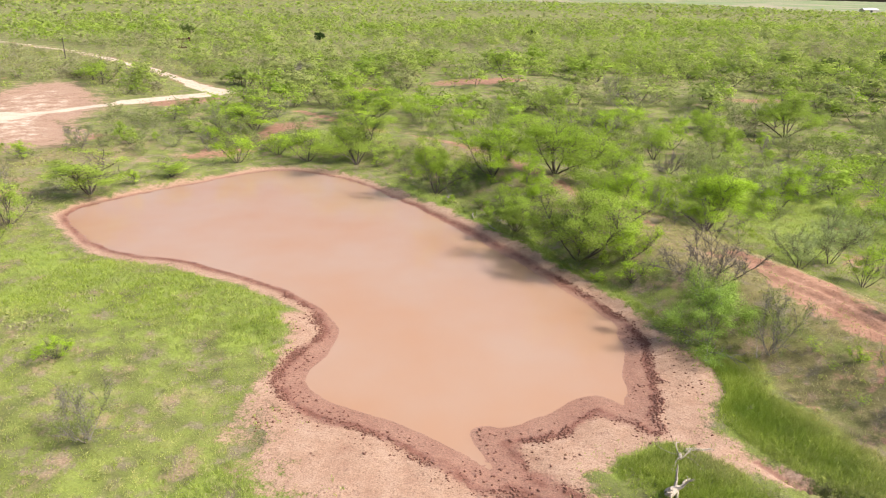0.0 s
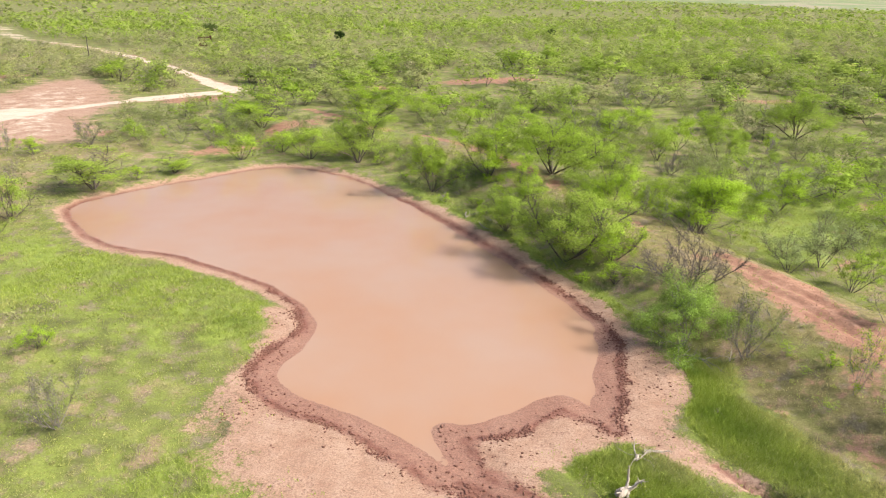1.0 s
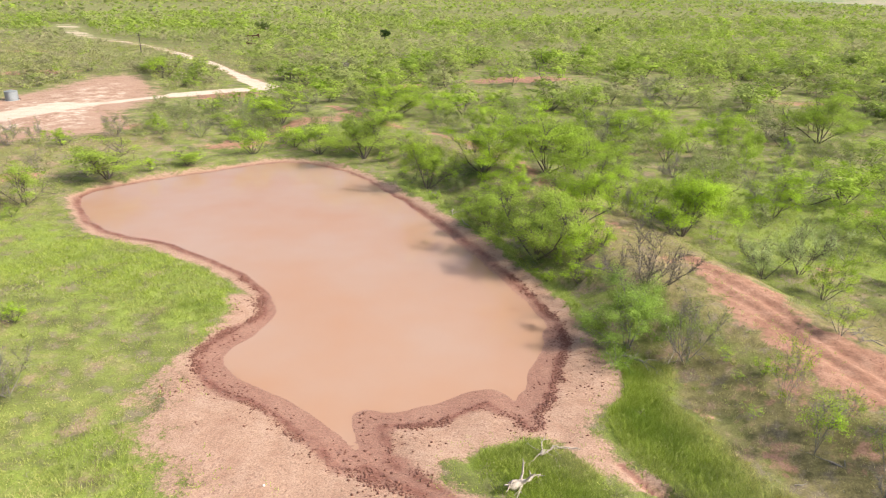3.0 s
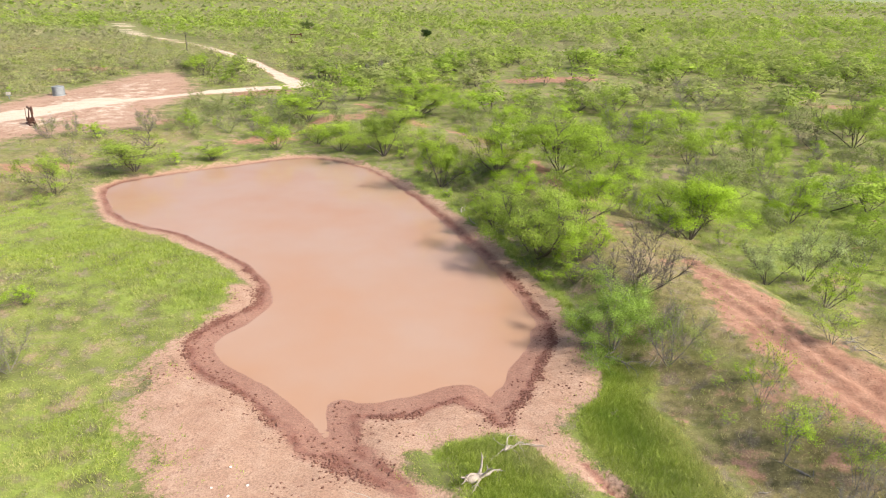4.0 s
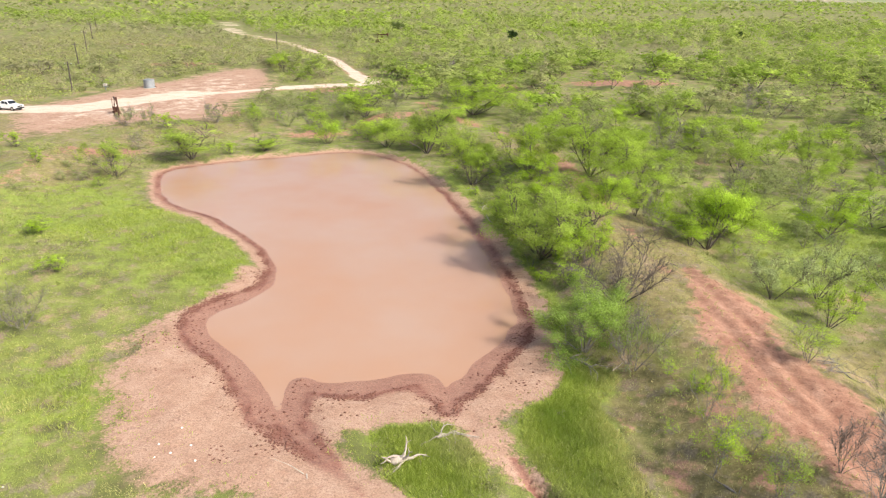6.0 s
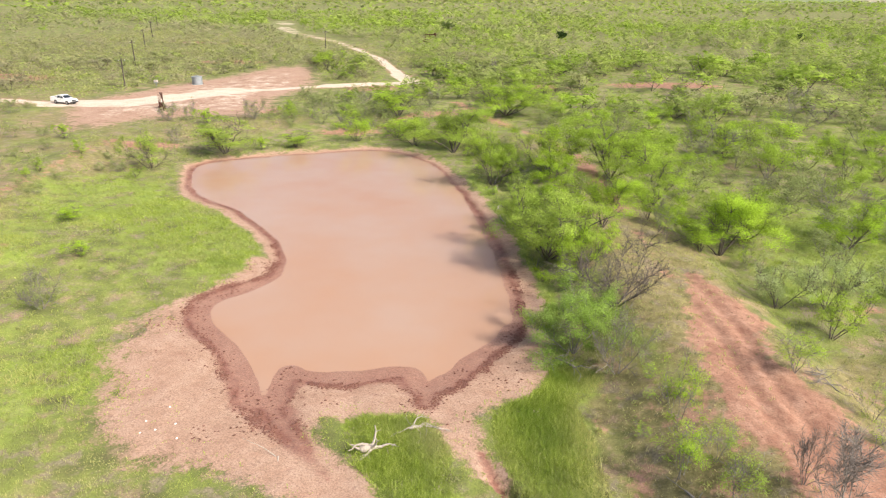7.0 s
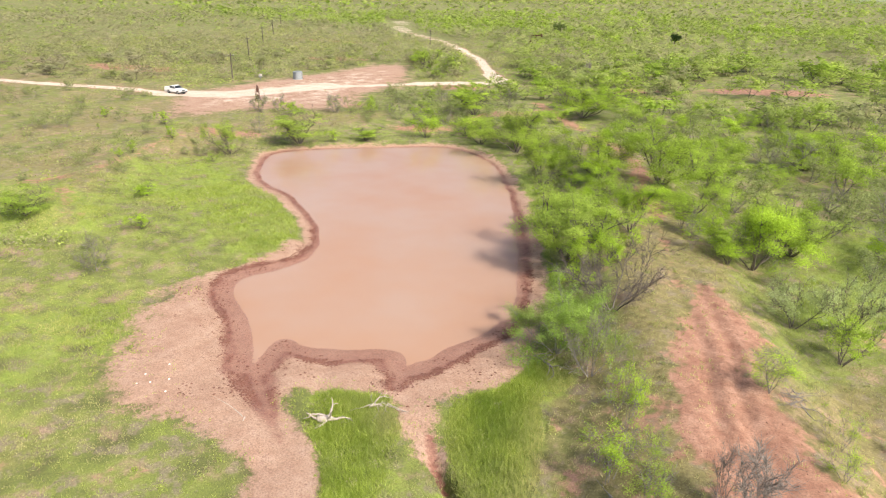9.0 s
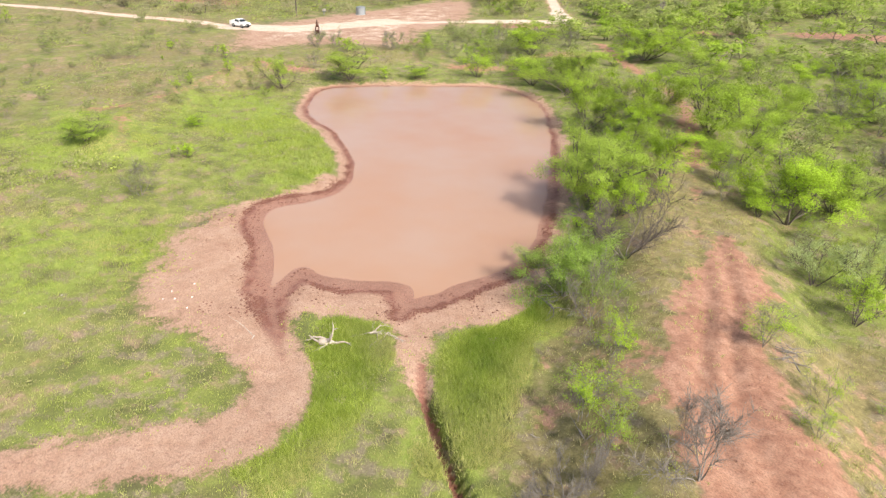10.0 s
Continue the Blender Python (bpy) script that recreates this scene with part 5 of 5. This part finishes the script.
def pump_jack(x, y, turn, scale=1.0):
    top = tagged(new("pump_jack"), "small rusty dark iron pump jack on bare ground", "pump jack", "pump jacks")
    top.matrix_basis = pose(x, y, float(land(x, y)), 0, 0, turn) @ Matrix.Scale(scale, 4)
    bm_part("skid", lambda bm: (box_bm(bm, (-2.1, -0.55, -0.1), (1.0, -0.38, 0.18)), box_bm(bm, (-2.1, 0.38, -0.1), (1.0, 0.55, 0.18)),
                                box_bm(bm, (-2.1, -0.38, 0.0), (-1.8, 0.38, 0.15)), box_bm(bm, (0.6, -0.38, 0.0), (0.9, 0.38, 0.15))), M_RUST, top)
    for s in (-1, 1):
        bm_part("post", lambda bm: (rod_bm(bm, (0.7, s * 0.45, 0.15), (0.1, s * 0.1, 2.55), 0.06, 6), rod_bm(bm, (-0.7, s * 0.45, 0.15), (0.1, s * 0.1, 2.55), 0.06, 6),
                                    rod_bm(bm, (0.35, s * 0.27, 1.4), (-0.3, s * 0.27, 1.4), 0.04, 6)), M_RUST, top)
        bm_part("pitman_arm", lambda bm: rod_bm(bm, (-1.55, s * 0.32, 2.5), (-1.35, s * 0.42, 0.95), 0.045, 6), M_RUST, top)
        bm_part("counterweight", lambda bm: box_bm(bm, (-1.75, s * 0.36 - 0.08, 0.35), (-1.15, s * 0.36 + 0.08, 1.1), 0.05), M_RUST, top)
    bm_part("walking_beam", lambda bm: box_bm(bm, (-1.75, -0.1, 2.52), (1.55, 0.1, 2.82), 0.02), M_RUST, top)
    head = [(1.5, 2.75), (1.65, 3.15), (2.0, 3.25), (2.2, 2.95), (2.24, 2.5), (2.1, 2.0), (1.9, 2.1), (1.7, 2.5)]
    bm_part("horse_head", lambda bm: profile_bm(bm, head, -0.13, 0.13), M_RUST, top)
    bm_part("polished_rod", lambda bm: rod_bm(bm, (2.2, 0, 0.6), (2.2, 0, 2.5), 0.025, 6), M_RUST, top)
    bm_part("wellhead", lambda bm: (rod_bm(bm, (2.2, 0, -0.1), (2.2, 0, 0.75), 0.12), rod_bm(bm, (1.95, 0, 0.45), (2.45, 0, 0.45), 0.07)), M_RUST, top)
    bm_part("gearbox", lambda bm: box_bm(bm, (-1.65, -0.28, 0.18), (-0.95, 0.28, 0.95), 0.06), M_RUST, top)
    bm_part("motor", lambda bm: rod_bm(bm, (-2.0, -0.25, 0.45), (-2.0, 0.25, 0.45), 0.22, 14), M_RUST, top)


def utility_pole(x, y, height, arm):
    top = tagged(new("utility_pole"), "weathered dark timber utility pole with a short crossarm", "pole", "utility poles")
    top.matrix_basis = pose(x, y, float(land(x, y)), 0, 0, 45) @ pose(0, 0, 0, random.uniform(-2, 2), random.uniform(-2, 2), 0)
    bm_part("shaft", lambda bm: rod_bm(bm, (0, 0, -0.5), (0, 0, height), 0.16, 10, 0.11), M_POLE, top)
    if arm:
        arm_part = bm_part("crossarm", lambda bm: box_bm(bm, (-0.7, 0.1, height - 0.6), (0.7, 0.2, height - 0.48)), M_POLE, top)
        for s in (-0.6, 0.0, 0.6):
            bm_part("insulator", lambda bm: rod_bm(bm, (s, 0.15, height - 0.48), (s, 0.15, height - 0.3), 0.045, 8, 0.03), M_LAMP, arm_part, "pale glass insulator")


def valve_stand(x, y):
    top = tagged(new("valve_stand"), "small grey valve manifold on bare ground by the tank", "valve")
    top.matrix_basis = pose(x, y, float(land(x, y)), 0, 0, 30)
    bm_part("riser", lambda bm: (rod_bm(bm, (0, 0, -0.1), (0, 0, 1.0), 0.09), rod_bm(bm, (-0.5, 0, 0.7), (0.5, 0, 0.7), 0.09)), M_ZINC, top)
    bm_part("box", lambda bm: box_bm(bm, (-0.35, -0.25, 0.85), (0.35, 0.25, 1.35), 0.03), M_CONCRETE, top)


def barn(x, y, turn, w, d, h):
    top = tagged(new("barn"), "distant low barn with a white metal roof", "barn")
    top.matrix_basis = pose(x, y, float(land(x, y, False)), 0, 0, turn)
    bm_part("wall", lambda bm: box_bm(bm, (-w / 2, -d / 2, -0.5), (w / 2, d / 2, h)), M_CONCRETE, top)
    roof = [(-d / 2 - 0.6, h - 0.1), (0, h + 2.2), (d / 2 + 0.6, h - 0.1), (d / 2 + 0.6, h + 0.05), (0, h + 2.4), (-d / 2 - 0.6, h + 0.05)]

    def gable(bm):
        profile_bm(bm, roof, -w / 2 - 0.5, w / 2 + 0.5)
        bmesh.ops.rotate(bm, verts=bm.verts[:], cent=(0, 0, 0), matrix=Matrix.Rotation(radians(90), 3, "Z"))
    bm_part("roof", gable, M_WHITE, top, "white metal roof")
    bm_part("door", lambda bm: box_bm(bm, (-2, -d / 2 - 0.06, 0), (2, -d / 2, h - 0.8)), M_TRIM, top)


def cedar(x, y, w, h, seed):
    top = tagged(new("cedar_tree"), "dark green dense cedar standing in pale scrub", "tree", "cedars")
    top.matrix_basis = pose(x, y, float(land(x, y, False)), 0, 0, 0)
    rng = np.random.default_rng(seed)
    v, f = [], []
    tube(v, f, [(0, 0, -0.2), (0.05, 0, h * 0.5), (0, 0.05, h * 0.9)], [0.22, 0.15, 0.04], 6)
    part("trunk", v, f, M_BARK, top)
    n = 1500
    u = rng.normal(0, 1, (n, 3))
    u /= np.linalg.norm(u, axis=1)[:, None]
    c = u * rng.uniform(0.5, 1.0, (n, 1)) * (0.75 + 0.25 * np.sin(u[:, :1] * 7 + u[:, 1:2] * 5)) * np.array((w / 2, w / 2, h * 0.45))
    c[:, 2] += h * 0.55
    a = rng.normal(0, 1, (n, 3))
    a /= np.linalg.norm(a, axis=1)[:, None]
    b = np.cross(a, rng.normal(0, 1, (n, 3)))
    b /= np.linalg.norm(b, axis=1)[:, None]
    s = rng.uniform(0.18, 0.4, (n, 1))
    part("crown", np.stack([c - a * s, c + b * s * 0.5, c + a * s, c - b * s * 0.5], 1).reshape(-1, 3), np.arange(n * 4).reshape(-1, 4), M_CEDAR, top)


pickup_truck(-94.4, 80.8, 6)
storage_tank(-94.2, 113.5)
pump_jack(-75.0, 86.9, -35, 1.0)
pump_jack(-107.5, 250.2, 20, 1.2)
valve_stand(-99.0, 106.0)
for k, (x, y, h) in enumerate(((-101.5, 99.8, 6.4), (-133.4, 128.4, 6.6), (-165, 158, 6.6), (-197, 188, 6.6), (-123.1, 200.8, 6.2), (-229, 218, 6.6))):
    utility_pole(x, y, h, True)
barn(655, 1190, 10, 26, 12, 4)
cedar(-134.5, 318.6, 9, 6, 541)
cedar(-67.5, 299.9, 5.5, 4.4, 542)
cedar(118, 195, 9, 7, 543)
cedar(92, 178, 6, 5.5, 544)
cedar(28, 330, 5, 4, 545)
